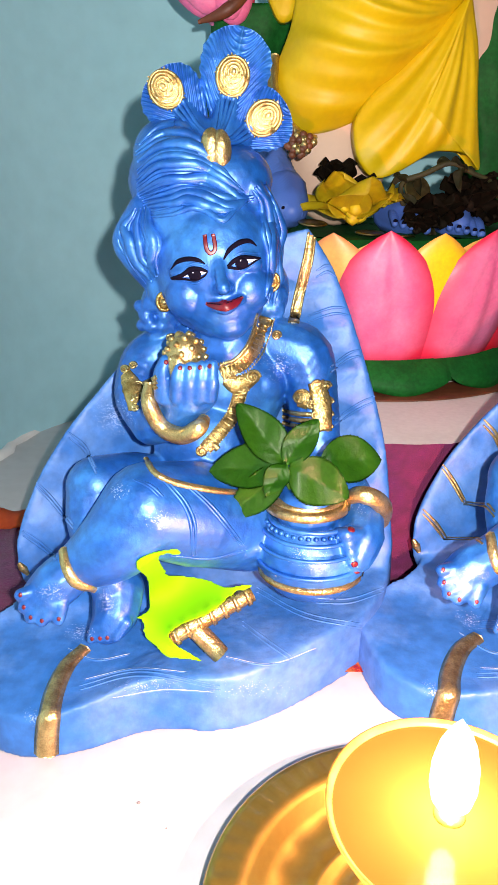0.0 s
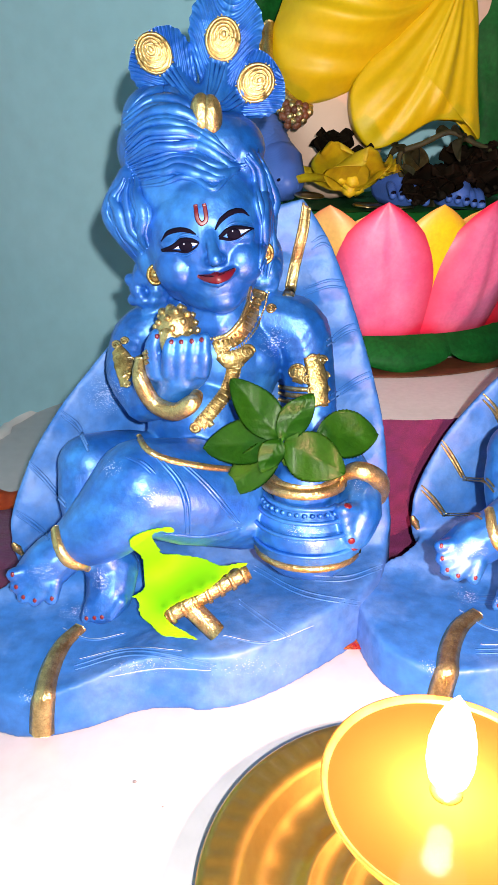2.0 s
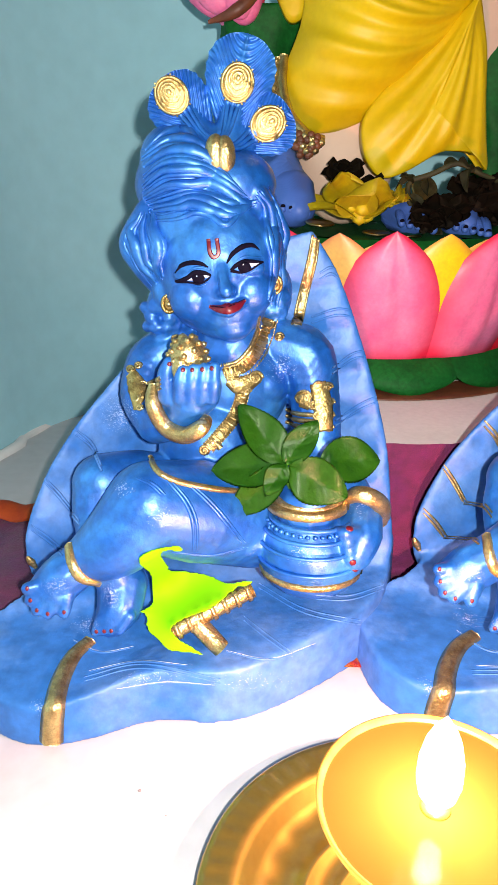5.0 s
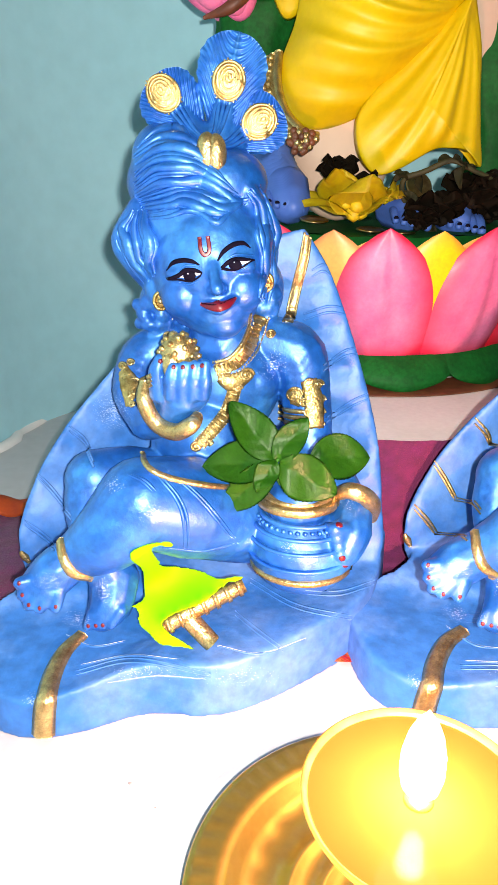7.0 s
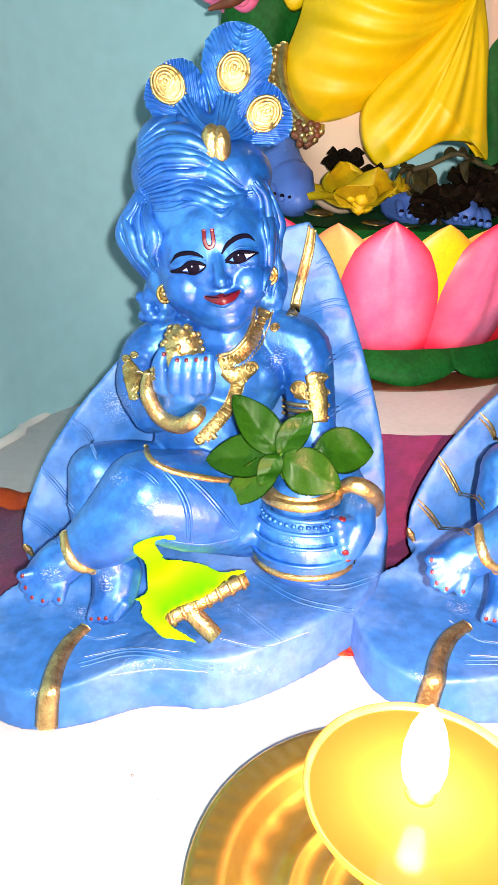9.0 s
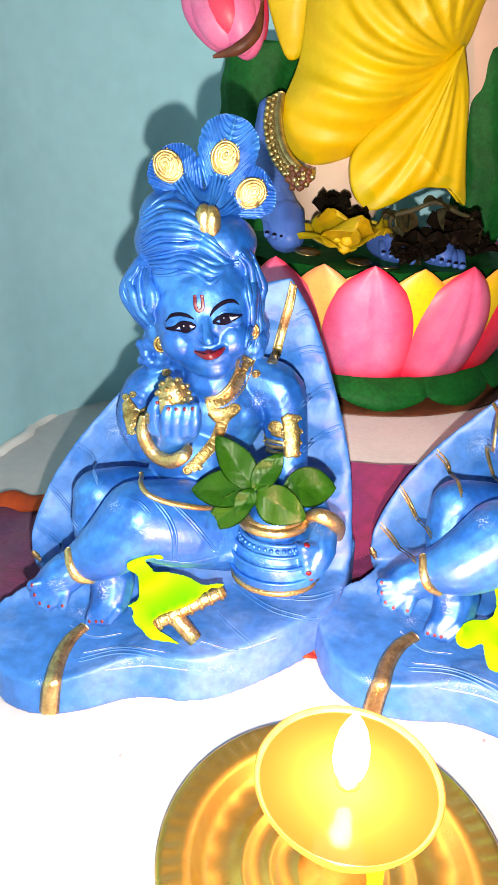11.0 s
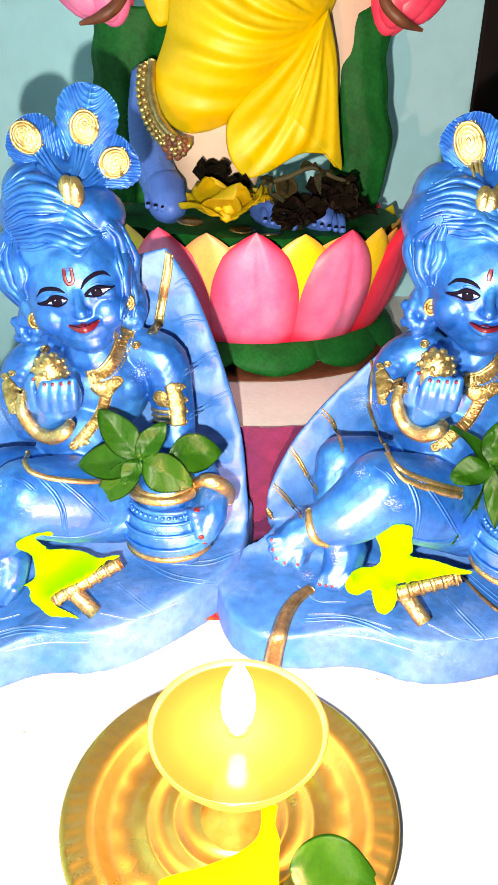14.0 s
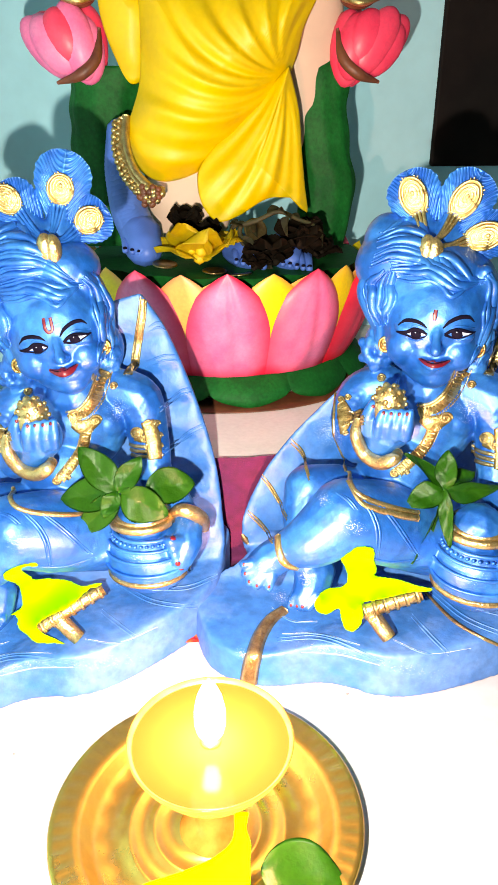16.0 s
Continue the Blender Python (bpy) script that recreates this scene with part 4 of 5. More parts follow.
# ---- the deity on the lotus ----
def deity():
    out = bmesh.new()
    cx, cy, base = 0.114, 0.692, 0.098
    mats = [PINK, CRIMSON, PETAL_YELLOW, PETAL_ORANGE, GREEN, ROBE, SKIN, BROWN, FOOT_BLUE, GOLD, BLACK]

    rim_layer = out.verts.layers.float.new("rim")

    def petal(angle, r0, z0, r1, z1, half, mat, thick=0.016, flare=0.0, crease=0.0, fade=0.0):
        """A plump moulded lotus petal on the ring; flare bends its tip outwards, fade is the painted rim's strength."""
        n, k = 22, 26
        ca, sa = math.cos(angle), math.sin(angle)

        def point(u, v, side):
            s = v
            width = half * (0.88 + 0.12 * math.sin(min(1, s / 0.4) * math.pi * 0.5)) * max(0, 1 - max(0, (s - 0.38) / 0.62) ** 2.3) ** 0.85
            a = (u - 0.5) * 2
            plump = max(0, 1 - abs(a) ** 2.4) ** 0.9 * max(0, math.sin(math.pi * min(1, 0.14 + s * 0.86))) ** 0.8
            dent = crease * (math.exp(-((a - 0.24 + 0.2 * s) * 7) ** 2) + 0.6 * math.exp(-((a + 0.4 - 0.25 * s) * 7) ** 2)) * math.sin(math.pi * s)
            r = r0 + (r1 - r0) * math.sin(s * math.pi * 0.5) + flare * s ** 3 + (thick * plump - dent) * side - 0.1 * width * a * a
            w = a * width
            return Vector((cx + r * ca - w * sa, cy + r * sa + w * ca, z0 + (z1 - z0) * s))
        rows = sheet(out, lambda u, v: point(u, v, 1.0), n, k, mat)
        for q, row in enumerate(rows):
            for p, vert in enumerate(row):
                a, s = abs(2 * p / n - 1), q / k
                edge = max(0, (a - 0.4) / 0.6) ** 1.3 + max(0, (0.16 - s) / 0.16) + 0.8 * max(0, (s - 0.86) / 0.14)
                vert[rim_layer] = min(1, fade * edge)
        sheet(out, lambda u, v: point(1 - u, v, -0.2), n, k, mat)

    for i in range(12):
        a = radians(-93.5 + 30 * i)
        side_petal = abs(math.cos(a)) > 0.72
        petal(a, 0.131, 0.1205, 0.156, 0.2285, 0.0435, 1 if side_petal else 0, thick=0.0135, flare=0.009, crease=0.003, fade=1.0)
        petal(a + radians(15), 0.129, 0.1205, 0.152, 0.2262, 0.043, 3 if i % 3 == 2 else 2, thick=0.008, flare=0.008, fade=0.7)
        petal(a - radians(2), 0.126, 0.13, 0.1495, 0.222, 0.05, 3, thick=0.002, flare=0.008)
        petal(a + radians(8), 0.141, 0.1255, 0.157, 0.0985, 0.04, 4, thick=0.005)
        petal(a + radians(23), 0.139, 0.1255, 0.149, 0.109, 0.036, 4, thick=0.003)
    lathe(out, [(0.166, base), (0.168, base + 0.0008), (0.166, base + 0.0018), (0.13, base + 0.002)], 64, (cx, cy, 0), 7)
    lathe(out, [(0.135, base + 0.005), (0.139, base + 0.008), (0.13, base + 0.014), (0.12, base + 0.04), (0.134, base + 0.11), (0.14, base + 0.122)], 64, (cx, cy, 0), 4)
    lathe(out, [(0.148, 0.221), (0.1, 0.2215), (0.05, 0.223), (0.0005, 0.223)], 64, (cx, cy, 0), 4, lambda r, a: 0.0012 * math.sin(a * 17 + r * 200))

    # robe: folds that gather at a knot on the hip, a hanging panel, and a scarf end
    knot = Vector((0.1625, 0.6000, 0.3888))

    def pleat(count, bend, deep, belly):
        def shape(p, s):
            d = p - knot
            far = math.hypot(d.x, d.z)
            phi = math.atan2(-d.z, -d.x) + bend * far
            fold = math.sin(count * phi) + 0.5 * math.sin(count * 2.3 * phi + 1.0)
            return p + Vector((0, -belly * (1 - s ** 2.4) - deep * fold * min(1, far / 0.05) * (1 - s ** 6), 0))
        return shape
    back = lambda p: Vector((p.x, 0.655, p.z))
    shell(out, [(0.0003, 0.6400, 0.4714), (0.0032, 0.6400, 0.4339), (0.0130, 0.6400, 0.4034), (0.0261, 0.6400, 0.3817), (0.0423, 0.6400, 0.3945), (0.0594, 0.6400, 0.4473), (0.0607, 0.6400, 0.4723)], (0.0294, 0.6350, 0.4378), back, 12, 120, 5, pleat(9, 3, 0.002, 0.008))
    shell(out, [(0.0371, 0.6200, 0.4684), (0.0376, 0.6200, 0.4191), (0.0340, 0.6200, 0.3798), (0.0214, 0.6200, 0.3454), (0.0202, 0.6200, 0.3279), (0.0302, 0.6200, 0.3084), (0.0517, 0.6200, 0.2983), (0.0811, 0.6200, 0.3051), (0.1108, 0.6200, 0.3236), (0.1373, 0.6200, 0.3499), (0.1672, 0.6200, 0.3847), (0.1801, 0.6200, 0.4203), (0.1850, 0.6200, 0.4707)],
          (0.0913, 0.6200, 0.3799), back, 40, 260, 5, pleat(13, 7, 0.003, 0.042))
    shell(out, [(0.1663, 0.6020, 0.3933), (0.1452, 0.6100, 0.3724), (0.1190, 0.6080, 0.3465), (0.0957, 0.6040, 0.3246), (0.0837, 0.5980, 0.3049), (0.0862, 0.5920, 0.2803), (0.1000, 0.5940, 0.2649), (0.1188, 0.5960, 0.2685), (0.1458, 0.6000, 0.2829), (0.1622, 0.6020, 0.2845), (0.1744, 0.6040, 0.2822), (0.1870, 0.6060, 0.2706), (0.1845, 0.6080, 0.2939), (0.1812, 0.6100, 0.3235), (0.1777, 0.6100, 0.3568), (0.1716, 0.6080, 0.3795)],
          (0.1374, 0.5970, 0.3145), lambda p: p + Vector((0, 0.022, 0)), 26, 220, 5, pleat(17, 2, 0.0022, 0.008))
    # pale body behind the cloth
    ell(out, (0.0757, 0.6500, 0.2841), (0.045, 0.025, 0.06), mat=6)
    ell(out, (0.1890, 0.6720, 0.4260), (0.04, 0.02, 0.12), mat=6)
    # bent leg with its anklet, the two feet
    limb(out, [(0.0123, 0.6450, 0.3406), (0.0112, 0.6400, 0.3086), (0.0172, 0.6220, 0.2742), (0.0281, 0.6020, 0.2507)], [0.013, 0.016, 0.018, 0.018], mat=8, n=24)
    limb(out, [(0.0282, 0.6020, 0.2517), (0.0308, 0.5880, 0.2434), (0.0335, 0.5780, 0.2398)], [0.02, 0.018, 0.01], mat=8, n=12)
    limb(out, [(0.1201, 0.6150, 0.2367), (0.1267, 0.5970, 0.2340), (0.1309, 0.5850, 0.2317)], [0.016, 0.015, 0.01], mat=8, n=12)
    limb(out, [(0.1649, 0.6150, 0.2359), (0.1679, 0.5970, 0.2306), (0.1688, 0.5850, 0.2288)], [0.016, 0.015, 0.01], mat=8, n=12)
    # toes with dark nails
    for heel in ((0.0143, 0.5790, 0.2451), (0.1160, 0.5800, 0.2328), (0.1599, 0.5800, 0.2298)):
        for i in range(5):
            c = Vector(heel) + Vector((0.0064 * i, -0.003 * math.sin(0.8 * i), -0.0012 * i))
            wide = 0.0034 + 0.0009 * (i == 4)
            limb(out, [c + Vector((0.001, 0.016, 0.005)), c + Vector((0, 0.006, 0.003)), c + Vector((0, -0.003, -0.0025))], [wide * 1.2, wide * 1.1, wide * 0.85], mat=8, n=9)
            ell(out, c + Vector((0, -0.0045, -0.0005)), (wide * 0.6, 0.0012, wide * 0.55), 20, mat=10, sub=2)
    for k in range(3):
        tube(out, curve([Vector(p) + Vector((0.004 * k, 0, 0.002 * k)) for p in ((0.0125, 0.6220, 0.3501), (0.0111, 0.6100, 0.3282), (0.0177, 0.5980, 0.3058), (0.0313, 0.5900, 0.2909), (0.0437, 0.5920, 0.2867))], 30), [0.004, 0.0042, 0.0045, 0.005], 9, 8)
    for i in range(26):
        q = curve([(0.0123, 0.6180, 0.3501), (0.0109, 0.6060, 0.3283), (0.0175, 0.5940, 0.3061), (0.0304, 0.5860, 0.2902)], 26)[i]
        ell(out, q + Vector((0.002 * (-1) ** i, 0, 0)), 0.0032, mat=9, sub=1)
    for i in range(26):
        g = 0.3 + 0.7 * ((i * 11) % 26) / 26
        ell(out, Vector((0.0393, 0.5880, 0.2890)) + Vector((0.012 * math.cos(i * 2.4) * g, -0.004 * (1 - g), 0.009 * math.sin(i * 2.4) * g)), 0.0032, mat=7 if i % 3 else 9, sub=2)
    # green stalks and lotus buds
    for pts, radii, bud in (
            ([(-0.0120, 0.6750, 0.2345), (-0.0105, 0.6750, 0.2911), (-0.0059, 0.6750, 0.3431), (0.0050, 0.6750, 0.3969)], [0.03, 0.026, 0.03, 0.036], (-0.0310, 0.6600, 0.4183)),
            ([(0.2110, 0.6700, 0.2250), (0.2190, 0.6700, 0.2844), (0.2125, 0.6700, 0.3240), (0.2080, 0.6700, 0.3650), (0.2100, 0.6700, 0.3960), (0.2060, 0.6700, 0.4250)], [0.026, 0.029, 0.0275, 0.027, 0.027, 0.009], (0.2500, 0.6600, 0.4200))):
        line = curve(pts, 60)
        rows = []
        for i, p in enumerate(line):
            s = i / 60 * (len(radii) - 1)
            k = min(int(s), len(radii) - 2)
            r = radii[k] + (radii[k + 1] - radii[k]) * (s - k)
            rows.append([out.verts.new(p + Vector((math.cos(a) * r, math.sin(a) * r * 0.6, 0)) * (1 + 0.03 * math.sin(a * 9 + i * 0.1) + 0.03 * math.sin(i * 0.5 + a))) for a in (2 * math.pi * j / 48 for j in range(48))])
        for a, b in zip(rows, rows[1:]):
            for j in range(48):
                out.faces.new((a[j], a[(j + 1) % 48], b[(j + 1) % 48], b[j])).material_index = 4
        out.faces.new(rows[-1]).material_index = 4
        b = Vector(bud)
        side = -1 if b.x < 0.1 else 1
        # blunt bud of overlapping petals, leaning outwards, with a brown calyx below and a cap above
        for i in range(11):
            a = 2 * math.pi * i / 11
            ell(out, b + Vector((0.017 * math.cos(a) - side * 0.003, 0.013 * math.sin(a), -0.004 + 0.005 * math.sin(3 * a))), (0.0175, 0.011, 0.033 - 0.004 * (i % 3)), 0, side * 24 + 22 * math.cos(a), 0, mat=1 if side > 0 or i % 4 == 0 else 0)
        tube(out, curve([b + Vector((side * -0.031, -0.008, 0.008)), b + Vector((side * -0.027, -0.017, -0.016)), b + Vector((side * -0.012, -0.021, -0.030)), b + Vector((side * 0.010, -0.012, -0.036))], 20), [0.002, 0.0052, 0.0052, 0.0015], 7, 10)
        ell(out, b + Vector((side * -0.014, -0.010, 0.034)), (0.017, 0.013, 0.011), mat=7)
        tube(out, curve([b + Vector((side * -0.028, -0.014, 0.032)), b + Vector((side * -0.014, -0.024, 0.027)), b + Vector((side * 0.004, -0.016, 0.033))], 12), [0.0034], 9, 8)
    ob = mesh_object("deity_statue", out, mats)
    return tagged(ob, "yellow-robed deity standing on a pink lotus between green stalks", "statue")


deity()


# ---- offerings ----
def leaf_mesh(length, width, fold, droop, teeth=0.0):
    """A broad leaf with a sunken midrib and side veins, base at the origin, along +x."""
    bm = bmesh.new()

    def point(u, v):
        s = 1e-3 + 0.998 * u
        w = width * (math.sin(math.pi * s ** 0.85) ** 0.72) * (1 + teeth * (abs((u * 26) % 1 - 0.5) - 0.25))
        a = 2 * v - 1
        y = a * w
        z = fold * abs(a) * w - droop * s * s * length + 0.00013 * math.sin(abs(a) * 9 - s * 34) * (1 - abs(a)) + 0.0008 * math.sin(s * 9 + a * 2)
        return Vector((s * length, y, z))
    rows = sheet(bm, point, 44, 16)
    bmesh.ops.solidify(bm, geom=bm.faces[:], thickness=0.0005)
    return bm


def sprig(name, place, leaves, label, group, stalk, lean, wide):
    """A sprig whose leaves fan out round its tip; leaves of (length, half width, twist, tilt, turn, lift, offset)."""
    ob = new(name)
    ob.matrix_world = Matrix.Translation(place) @ pose(0, 0, 0, lean, 0, 0)
    tagged(ob, label, "plant", group)
    bm = bmesh.new()
    tube(bm, curve(stalk, 14), [0.0014, 0.001], 0, 8)
    part("stalk", bm, LEAF, ob)
    for length, width, rx, ry, rz, dz, off in leaves:
        p = part("leaf", leaf_mesh(length * 1.12, width * wide, 0.25, 0.18, 0.12), LEAF, ob)
        p.matrix_local = pose(0, 0, dz, 0, 0, rz) @ pose(off, 0, 0, 0, ry, 0) @ pose(0, 0, 0, rx, 0, 0)
    return ob


def sprigs():
    a = sprig("tulsi_sprig", (0.0175, 0.3100, 0.1354), [
        (0.033, 0.0082, 8, -8, 127, 0.001, 0), (0.0235, 0.0062, -10, -14, 55, 0.003, 0), (0.034, 0.0092, 10, 4, 184, 0.0, 0), (0.036, 0.0076, -12, 10, 227, -0.002, 0),
        (0.016, 0.005, 10, -12, 237, 0.004, 0), (0.029, 0.0098, 12, -4, 330, 0.004, 0.002), (0.029, 0.0098, -8, 6, 4, -0.001, 0.017)],
        "fresh green tulsi sprig with toothed leaves in the butter pot", "tulsi sprigs", [(0.018, 0.001, -0.001), (0, 0, 0.002), (0.003, -0.012, -0.012), (0.006, -0.016, -0.024)], 66, 1.22)
    b = sprig("tulsi_sprig", (0.2218, 0.2900, 0.1358), [
        (0.030, 0.0075, 40, -8, 128, 0.001, 0), (0.022, 0.0085, -30, -14, 88, 0.003, 0), (0.022, 0.0105, 20, 4, 196, 0.0, 0), (0.046, 0.0055, -52, 10, 256, -0.002, 0),
        (0.032, 0.0055, 40, -6, 264, 0.003, 0), (0.032, 0.011, 48, -4, 352, 0.002, 0), (0.02, 0.008, -38, 6, 30, -0.001, 0.004)],
        "drooping green tulsi sprig hanging over the pot rim", "tulsi sprigs", [(0, 0, 0.002), (0.012, -0.003, -0.006), (0.02, -0.006, -0.014)], 60, 0.85)


sprigs()



def draped_flower(name, rim, viewpoint, under, label, cell=0.0007, off=0.0016):
    """A limp flower: the area inside a smooth outline on the upright plane y = 0.285, projected from a camera position
    on to what lies under.
    """
    from mathutils.bvhtree import BVHTree
    me = under.data
    tree = BVHTree.FromPolygons([under.matrix_world @ v.co for v in me.vertices], [tuple(p.vertices) for p in me.polygons])
    loop = [(p.x, p.z) for p in curve([Vector((x, 0, z)) for x, z in rim + rim[:1]], 160)[:-1]]
    x0, x1 = min(p[0] for p in loop), max(p[0] for p in loop)
    z0, z1 = min(p[1] for p in loop), max(p[1] for p in loop)
    nx, nz = int((x1 - x0) / cell) + 2, int((z1 - z0) / cell) + 2
    inside = set()
    for k in range(nz):
        z = z0 + (k + 0.5) * cell
        cuts = sorted(a[0] + (z - a[1]) / (b[1] - a[1]) * (b[0] - a[0]) for a, b in zip(loop, loop[1:] + loop[:1]) if (a[1] > z) != (b[1] > z))
        for a, b in zip(cuts[::2], cuts[1::2]):
            inside.update((i, k) for i in range(nx) if a < x0 + (i + 0.5) * cell < b)
    corners = {(i + di, k + dk) for i, k in inside for di in (0, 1) for dk in (0, 1)}
    eye = Vector(viewpoint)
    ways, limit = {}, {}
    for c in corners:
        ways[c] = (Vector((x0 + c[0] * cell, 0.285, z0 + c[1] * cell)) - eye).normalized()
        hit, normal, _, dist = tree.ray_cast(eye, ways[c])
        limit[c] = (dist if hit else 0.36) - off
    reach = np.full((nx + 3, nz + 3), np.nan)
    for c, d in limit.items():
        reach[c[0] + 1, c[1] + 1] = d
    held = ~np.isnan(reach)
    sag = np.where(held, reach, 0.0)
    for _ in range(1400):
        total, count = np.zeros_like(sag), np.zeros_like(sag)
        for axis, step in ((0, 1), (0, -1), (1, 1), (1, -1)):
            total += np.roll(sag * held, step, axis)
            count += np.roll(held, step, axis)
        sag = np.where(held, np.minimum(reach, total / np.maximum(count, 1)), 0.0)
    deep = {c: float(sag[c[0] + 1, c[1] + 1]) for c in limit}
    first = min(corners)
    mid = eye + ways[first] * deep[first]
    bm = bmesh.new()
    made = {c: bm.verts.new(eye + ways[c] * (deep[c] + 0.0004 * math.sin(c[0] * 0.21 + c[1] * 0.13)) - mid) for c in sorted(corners)}
    for i, k in sorted(inside):
        bm.faces.new((made[i, k], made[i + 1, k], made[i + 1, k + 1], made[i, k + 1]))
    for _ in range(3):
        edge = [v for v in bm.verts if v.is_boundary]
        bmesh.ops.smooth_vert(bm, verts=edge, factor=0.5, use_axis_x=True, use_axis_y=True, use_axis_z=True)
    bmesh.ops.solidify(bm, geom=bm.faces[:], thickness=0.0007)
    bmesh.ops.recalc_face_normals(bm, faces=bm.faces[:])
    ob = mesh_object(name, bm, [PETAL])
    ob.location = mid
    return tagged(ob, label, "flower", "yellow flowers")


def plate_petal(name, rim, middle, label):
    """A limp petal: its outline filled, given thickness and a rounded lip."""
    bm = bmesh.new()
    mid = Vector(middle)
    loop = [p - mid for p in curve(list(rim) + [rim[0]], 150)[:-1]]
    centre = sum(loop, Vector()) / len(loop)
    front = [bm.verts.new(p) for p in loop]
    lip = [bm.verts.new(p.lerp(centre, 0.02) + Vector((0, -0.0008, 0.0008))) for p in loop]
    back = [bm.verts.new(p + Vector((0, 0.002, -0.0015))) for p in loop]
    n = len(loop)
    for j in range(n):
        k = (j + 1) % n
        bm.faces.new((lip[j], lip[k], front[k], front[j]))
        bm.faces.new((front[j], front[k], back[k], back[j]))
    caps = [bm.faces.new(lip[::-1]), bm.faces.new(back)]
    bmesh.ops.triangulate(bm, faces=caps)
    bmesh.ops.recalc_face_normals(bm, faces=bm.faces[:])
    ob = mesh_object(name, bm, [PETAL], None, False)
    ob.location = mid
    return tagged(ob, label, "flower", "yellow flowers")


def flowers():
    # each outline is drawn as seen from the camera position given with it
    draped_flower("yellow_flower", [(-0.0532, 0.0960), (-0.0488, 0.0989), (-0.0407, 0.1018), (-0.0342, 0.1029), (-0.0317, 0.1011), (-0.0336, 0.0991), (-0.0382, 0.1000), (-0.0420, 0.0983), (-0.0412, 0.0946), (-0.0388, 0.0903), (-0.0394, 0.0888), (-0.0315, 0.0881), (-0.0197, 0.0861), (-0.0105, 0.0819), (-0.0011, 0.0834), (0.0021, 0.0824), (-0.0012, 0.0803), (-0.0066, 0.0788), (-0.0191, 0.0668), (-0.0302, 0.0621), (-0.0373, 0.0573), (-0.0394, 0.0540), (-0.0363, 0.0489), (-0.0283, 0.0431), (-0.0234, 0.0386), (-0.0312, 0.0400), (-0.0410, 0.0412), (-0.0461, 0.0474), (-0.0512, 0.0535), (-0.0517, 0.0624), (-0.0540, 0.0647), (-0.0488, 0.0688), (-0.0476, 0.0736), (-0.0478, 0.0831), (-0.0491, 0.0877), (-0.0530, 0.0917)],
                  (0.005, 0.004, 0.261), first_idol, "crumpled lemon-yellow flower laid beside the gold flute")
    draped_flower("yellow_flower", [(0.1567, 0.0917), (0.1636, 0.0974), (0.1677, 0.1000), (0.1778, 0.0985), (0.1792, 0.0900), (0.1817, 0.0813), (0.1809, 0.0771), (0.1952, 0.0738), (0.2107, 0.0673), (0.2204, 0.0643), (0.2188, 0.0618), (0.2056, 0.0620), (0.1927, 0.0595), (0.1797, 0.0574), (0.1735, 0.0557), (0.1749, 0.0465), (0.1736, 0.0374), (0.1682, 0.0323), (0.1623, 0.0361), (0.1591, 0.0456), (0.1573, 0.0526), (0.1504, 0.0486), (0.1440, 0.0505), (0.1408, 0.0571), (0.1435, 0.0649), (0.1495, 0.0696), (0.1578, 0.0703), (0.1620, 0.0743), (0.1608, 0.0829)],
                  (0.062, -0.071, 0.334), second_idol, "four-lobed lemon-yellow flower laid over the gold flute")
    plate_petal("yellow_flower", [(0.0840, 0.1532, 0.0362), (0.0775, 0.1538, 0.0348), (0.0765, 0.1480, 0.0322), (0.0737, 0.1422, 0.0292), (0.0648, 0.1386, 0.0254), (0.0512, 0.1367, 0.0211), (0.0300, 0.1344, 0.0160), (0.0460, 0.1270, 0.0170), (0.0640, 0.1200, 0.0190), (0.0769, 0.1130, 0.0200), (0.0815, 0.1230, 0.0240), (0.0829, 0.1347, 0.0286), (0.0839, 0.1406, 0.0312), (0.0825, 0.1470, 0.0334)],
                (0.0750, 0.1319, 0.0250), "lemon-yellow petal lying on the brass plate")
    leaf = mesh_object("green_leaf", leaf_mesh(0.042, 0.017, 0.2, 0.1, 0.0), [LEAF])
    leaf.matrix_world = pose(0.088, 0.136, 0.0185, 4, 2, -12)
    tagged(leaf, "broad green leaf lying on the brass plate", "leaf")


flowers()



# brass plate with hammered rim and pressed rings
bm = bmesh.new()
profile = [(0.0, 0.003), (0.012, 0.003), (0.0135, 0.0046), (0.0155, 0.0046), (0.017, 0.003), (0.026, 0.003), (0.0275, 0.0048), (0.0295, 0.005), (0.031, 0.0032), (0.039, 0.003), (0.0405, 0.005), (0.0425, 0.0052), (0.044, 0.0034), (0.052, 0.003), (0.058, 0.0036), (0.062, 0.0065), (0.0655, 0.0115), (0.068, 0.0136), (0.071, 0.014), (0.075, 0.0142), (0.079, 0.0145), (0.0815, 0.0148), (0.0825, 0.014), (0.0815, 0.0132), (0.07, 0.0122), (0.064, 0.007), (0.058, 0.0012), (0.0, 0.0012)]
profile = [(max(r, 0.0003), z) for r, z in profile]
lathe(bm, profile, 240, (0, 0, 0), 0, lambda r, a: (0.0005 * math.sin(a * 60) if 0.0725 < r < 0.0805 else 0) + (0.0003 * math.sin(a * 24) if 0.044 < r < 0.057 else 0))
plate = mesh_object("brass_plate", bm, [BRASS])
plate.location = (0.064, 0.174, 0)
tagged(plate, "round tarnished brass plate with beaded rim on white marble", "plate")

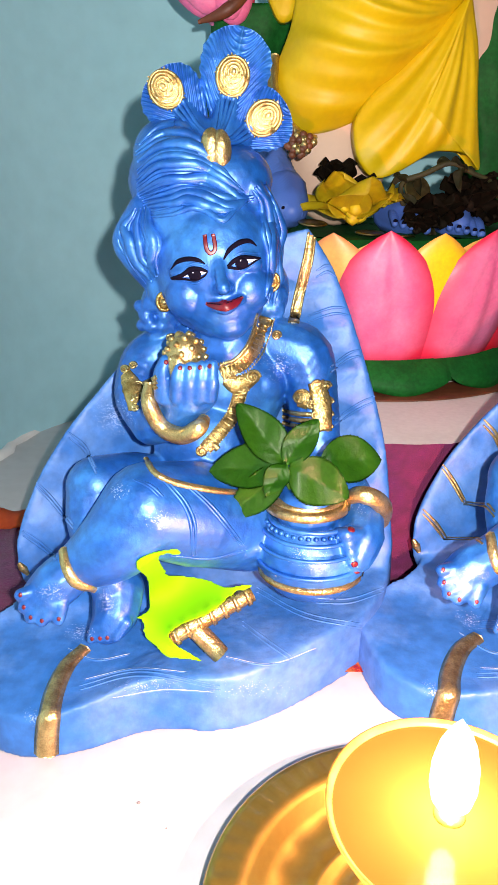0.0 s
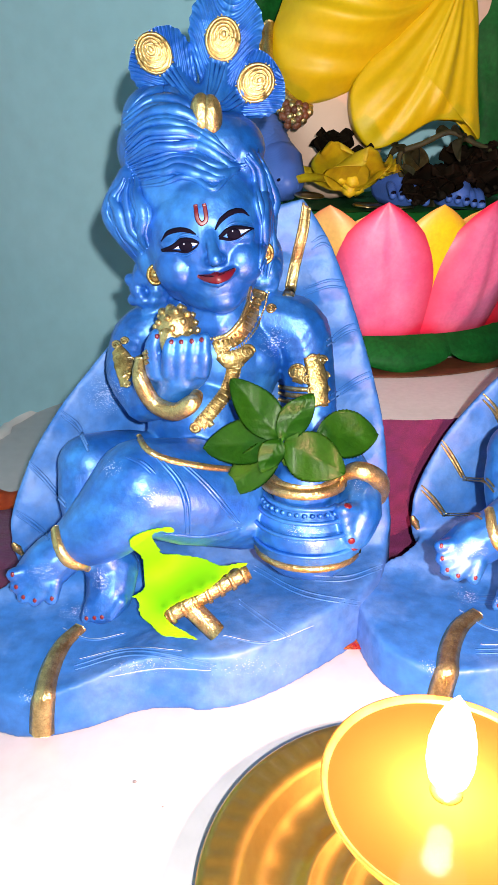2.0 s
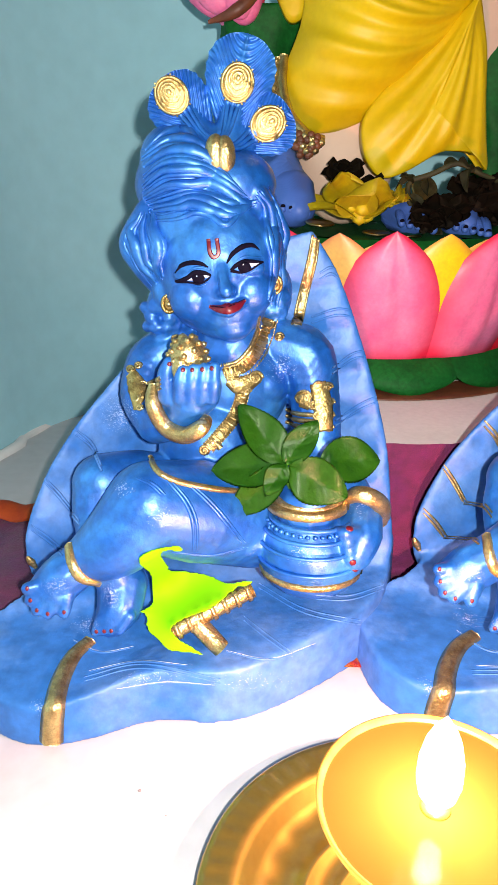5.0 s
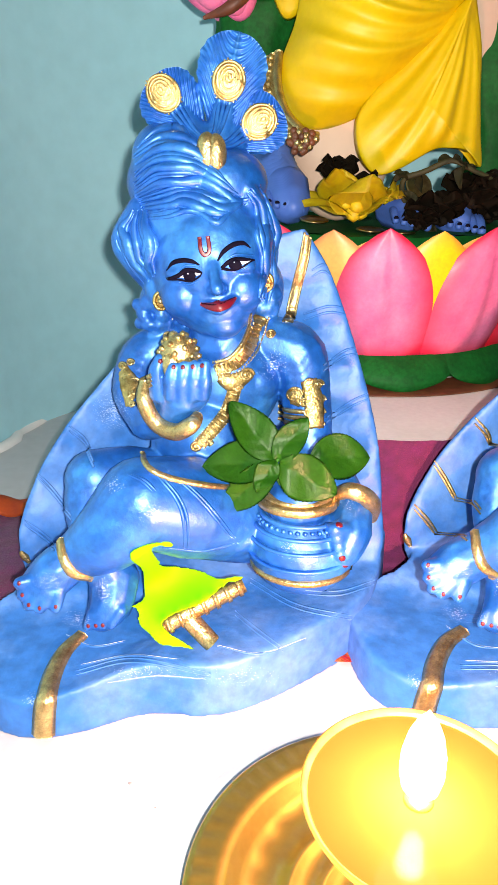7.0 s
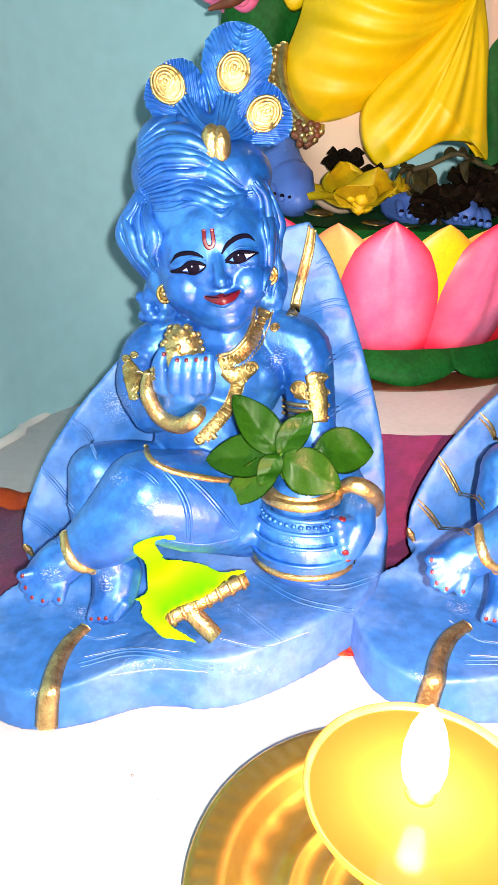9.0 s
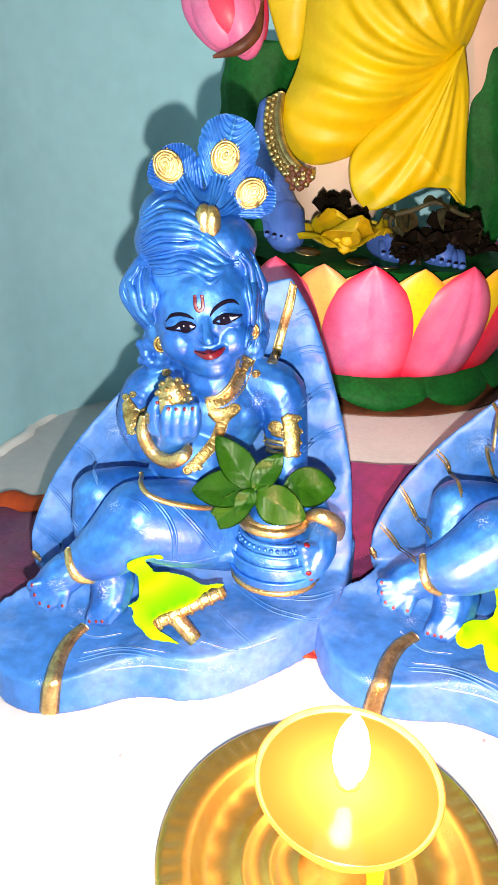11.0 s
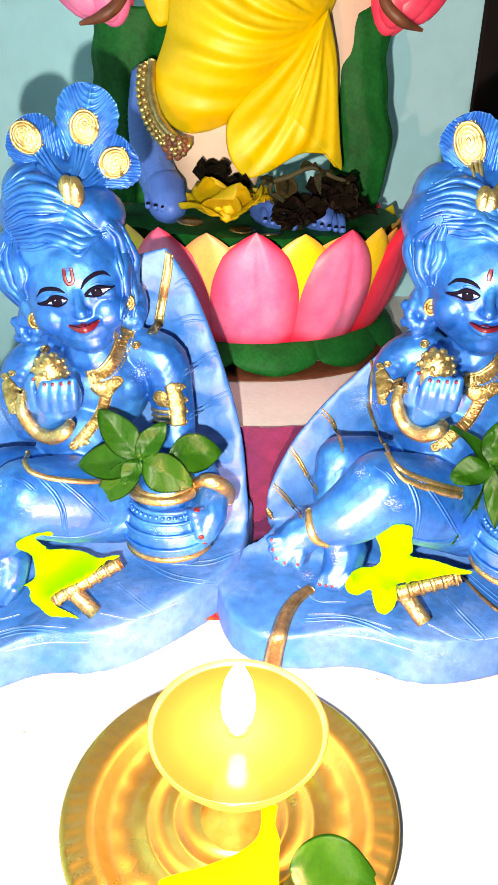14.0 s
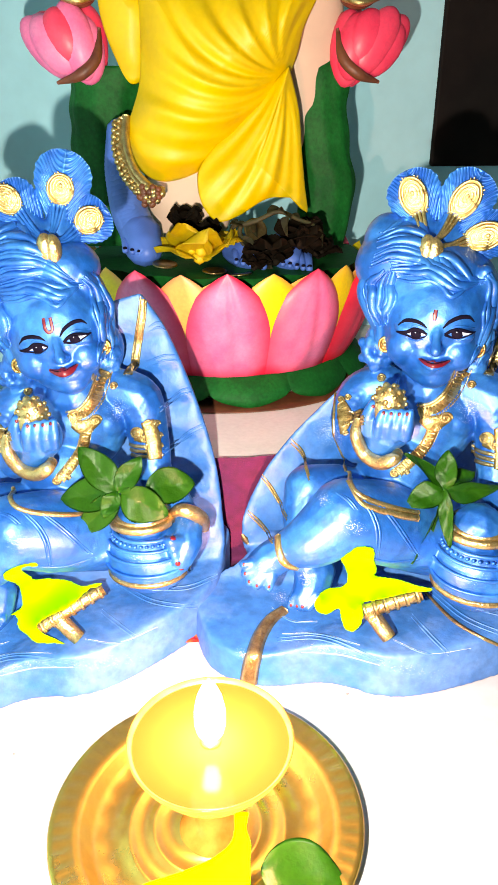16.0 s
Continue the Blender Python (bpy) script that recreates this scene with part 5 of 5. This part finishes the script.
# oil lamp: bowl, oil, wick holder, flame
lampset = empty("oil_lamp", (0.067, 0.172, 0.0022), "amber glass oil lamp bowl full of oil with a lit wick", "oil lamp")
bm = bmesh.new()
lathe(bm, [(0.0003, 0.0008), (0.017, 0.0008), (0.018, 0.003), (0.01, 0.008), (0.007, 0.018), (0.009, 0.028), (0.02, 0.039), (0.032, 0.05), (0.039, 0.061), (0.0412, 0.0655), (0.0415, 0.0668), (0.0406, 0.0672), (0.0393, 0.0655), (0.0365, 0.059), (0.03, 0.051), (0.018, 0.043), (0.0003, 0.04)], 96)
part("bowl", bm, BOWL, lampset, "amber glass bowl").visible_shadow = False
bm = bmesh.new()
lathe(bm, [(0.039, 0.0648), (0.038, 0.064), (0.02, 0.0638), (0.0003, 0.0638)], 72)
part("oil", bm, OIL, lampset, "golden oil").visible_shadow = False
bm = bmesh.new()
lathe(bm, [(0.005, 0.061), (0.0052, 0.0645), (0.004, 0.0652), (0.0025, 0.0655), (0.0003, 0.0655)], 32)
part("wick_holder", bm, HOLDER, lampset)
bm = bmesh.new()
tube(bm, curve([(0, 0, 0.064), (0.0004, 0, 0.067), (0.0002, -0.0006, 0.0715)], 8), [0.0014, 0.0012, 0.0008], 0, 8)
part("wick", bm, WICK, lampset, "charred cotton wick")
bm = bmesh.new()
lathe(bm, [(0.0003, 0.0665), (0.004, 0.0672), (0.0066, 0.071), (0.0078, 0.077), (0.0076, 0.085), (0.006, 0.093), (0.0036, 0.099), (0.0003, 0.104)], 28)
flame = part("flame", bm, FLAME, lampset, "bright white flame")
flame.visible_shadow = False

# dried and fresh offerings at the feet of the deity
def ruffle(name, place, size, petals, mat, label, category, seed, flat=0.55):
    """A wilted flower of wavy petals round a crumpled heart."""
    rng = random.Random(seed)
    ob = empty(name, place, label, category)
    for k in range(petals):
        bm = bmesh.new()
        ph, wide = rng.uniform(0, 6), rng.uniform(0.75, 1.15)

        def point(u, v):
            s, a = v, 2 * u - 1
            w = size * 0.62 * wide * math.sin(math.pi * (0.12 + 0.8 * s)) ** 0.8
            lift = 0.14 * size * math.sin(a * 3.2 + ph + s * 2) * s + 0.035 * size * math.sin(a * 9 + ph * 2) * s
            return Vector((a * w, s * size * (1 - 0.16 * a * a), lift + 0.35 * size * s * (1 - s)))
        sheet(bm, point, 26, 16)
        bmesh.ops.solidify(bm, geom=bm.faces[:], thickness=0.0007)
        p = part("petal", bm, mat, ob)
        p.matrix_local = pose(0, 0, 0, 52 * flat + rng.uniform(-15, 15), 0, 360 * k / petals + rng.uniform(-18, 18))
    bm = bmesh.new()
    for k in range(12):
        ell(bm, (rng.uniform(-0.18, 0.18) * size, rng.uniform(-0.18, 0.18) * size, rng.uniform(0, 0.2) * size), 0.13 * size, sub=1)
    part("heart", bm, mat, ob)
    return ob


ruffle("wilted_flower", (0.0800, 0.5760, 0.2345), 0.047, 5, MARIGOLD, "wilting yellow flower lying on the green lotus top", "flower", 3)
ruffle("wilted_flower", (0.1043, 0.5850, 0.2441), 0.024, 5, MARIGOLD, "small wilting yellow flower beside the deity's foot", "flower", 8)
ruffle("dried_flower", (0.0709, 0.6000, 0.2580), 0.024, 7, DRY, "dry dark brown flower leaning on the robe", "flower", 5, 0.9)
ruffle("dried_flower", (0.0892, 0.5980, 0.2502), 0.022, 6, DRY, "dry dark brown flower with curled petals", "flower", 6, 0.8)
ruffle("dried_flower", (0.1485, 0.5750, 0.2293), 0.03, 7, DRY, "blackened dry flower lying at the lotus rim", "flower", 11, 0.8)
ruffle("dried_flower", (0.1775, 0.5900, 0.2421), 0.032, 7, DRY, "blackened dry flower heap beside the stalk", "flower", 12, 0.9)
ruffle("dried_flower", (0.1348, 0.5720, 0.2249), 0.02, 6, DRY, "small blackened dry flower on the lotus top", "flower", 15, 0.8)
ruffle("dried_flower", (0.1962, 0.6000, 0.2295), 0.026, 6, DRY, "blackened dry flower near the green stalk", "flower", 17, 0.6)


def vine():
    """A dry coil of thread with withered leaves along it."""
    ob = empty("dry_garland", (0.1549, 0.5850, 0.2509), "dry olive garland coil looped over a blue foot", "garland")
    bm = bmesh.new()
    loop = [Vector((0.034 * math.cos(a) * (1 + 0.1 * math.sin(3 * a)), -0.012 * math.sin(a), 0.022 * math.sin(a) + 0.002 * math.sin(5 * a))) for a in (2 * math.pi * k / 40 for k in range(34))]
    tube(bm, loop, [0.0016, 0.0022, 0.0016], 0, 8)
    part("thread", bm, WITHERED, ob)
    for k in range(14):
        p = part("withered_leaf", leaf_mesh(0.018, 0.005, 0.6, 0.5, 0.0), WITHERED, ob)
        p.matrix_local = Matrix.Translation(loop[2 * k + 2]) @ pose(0, 0, 0, 50 * math.sin(k * 3), 40 * math.cos(k * 2), 77 * k)


vine()
for n, c, tilt in ((0, (0.0497, 0.5650, 0.2305), 8), (1, (0.1180, 0.5620, 0.2204), -6), (2, (0.0949, 0.5680, 0.2229), 4), (3, (0.1363, 0.6000, 0.2554), 60)):
    bm = bmesh.new()
    lathe(bm, [(0.0003, 0.0), (0.0105, 0.0), (0.0115, 0.0006), (0.0115, 0.0014), (0.0105, 0.002), (0.0098, 0.0016), (0.0003, 0.0016)], 40)
    coin = mesh_object("coin", bm, [COIN])
    coin.matrix_world = pose(*c, tilt, tilt * 0.5, 0)
    tagged(coin, "worn brass-coloured coin lying among the flower offerings", "coin", "coins at the feet")

# dark specks of soot and crumbs on the marble
for n, (x, y, r) in enumerate(((0.161, 0.262, 0.0011), (-0.05, 0.235, 0.0009), (-0.036, 0.222, 0.0005), (0.272, 0.262, 0.0013), (0.285, 0.27, 0.001))):
    bm = bmesh.new()
    ell(bm, (0, 0, r * 0.4), (r, r * 0.8, r * 0.6), sub=2)
    crumb = mesh_object("crumb", bm, [CRUMB])
    crumb.location = (x, y, 0)
    tagged(crumb, "tiny dark crumb lying on the white marble", "crumb", "crumbs on the marble")
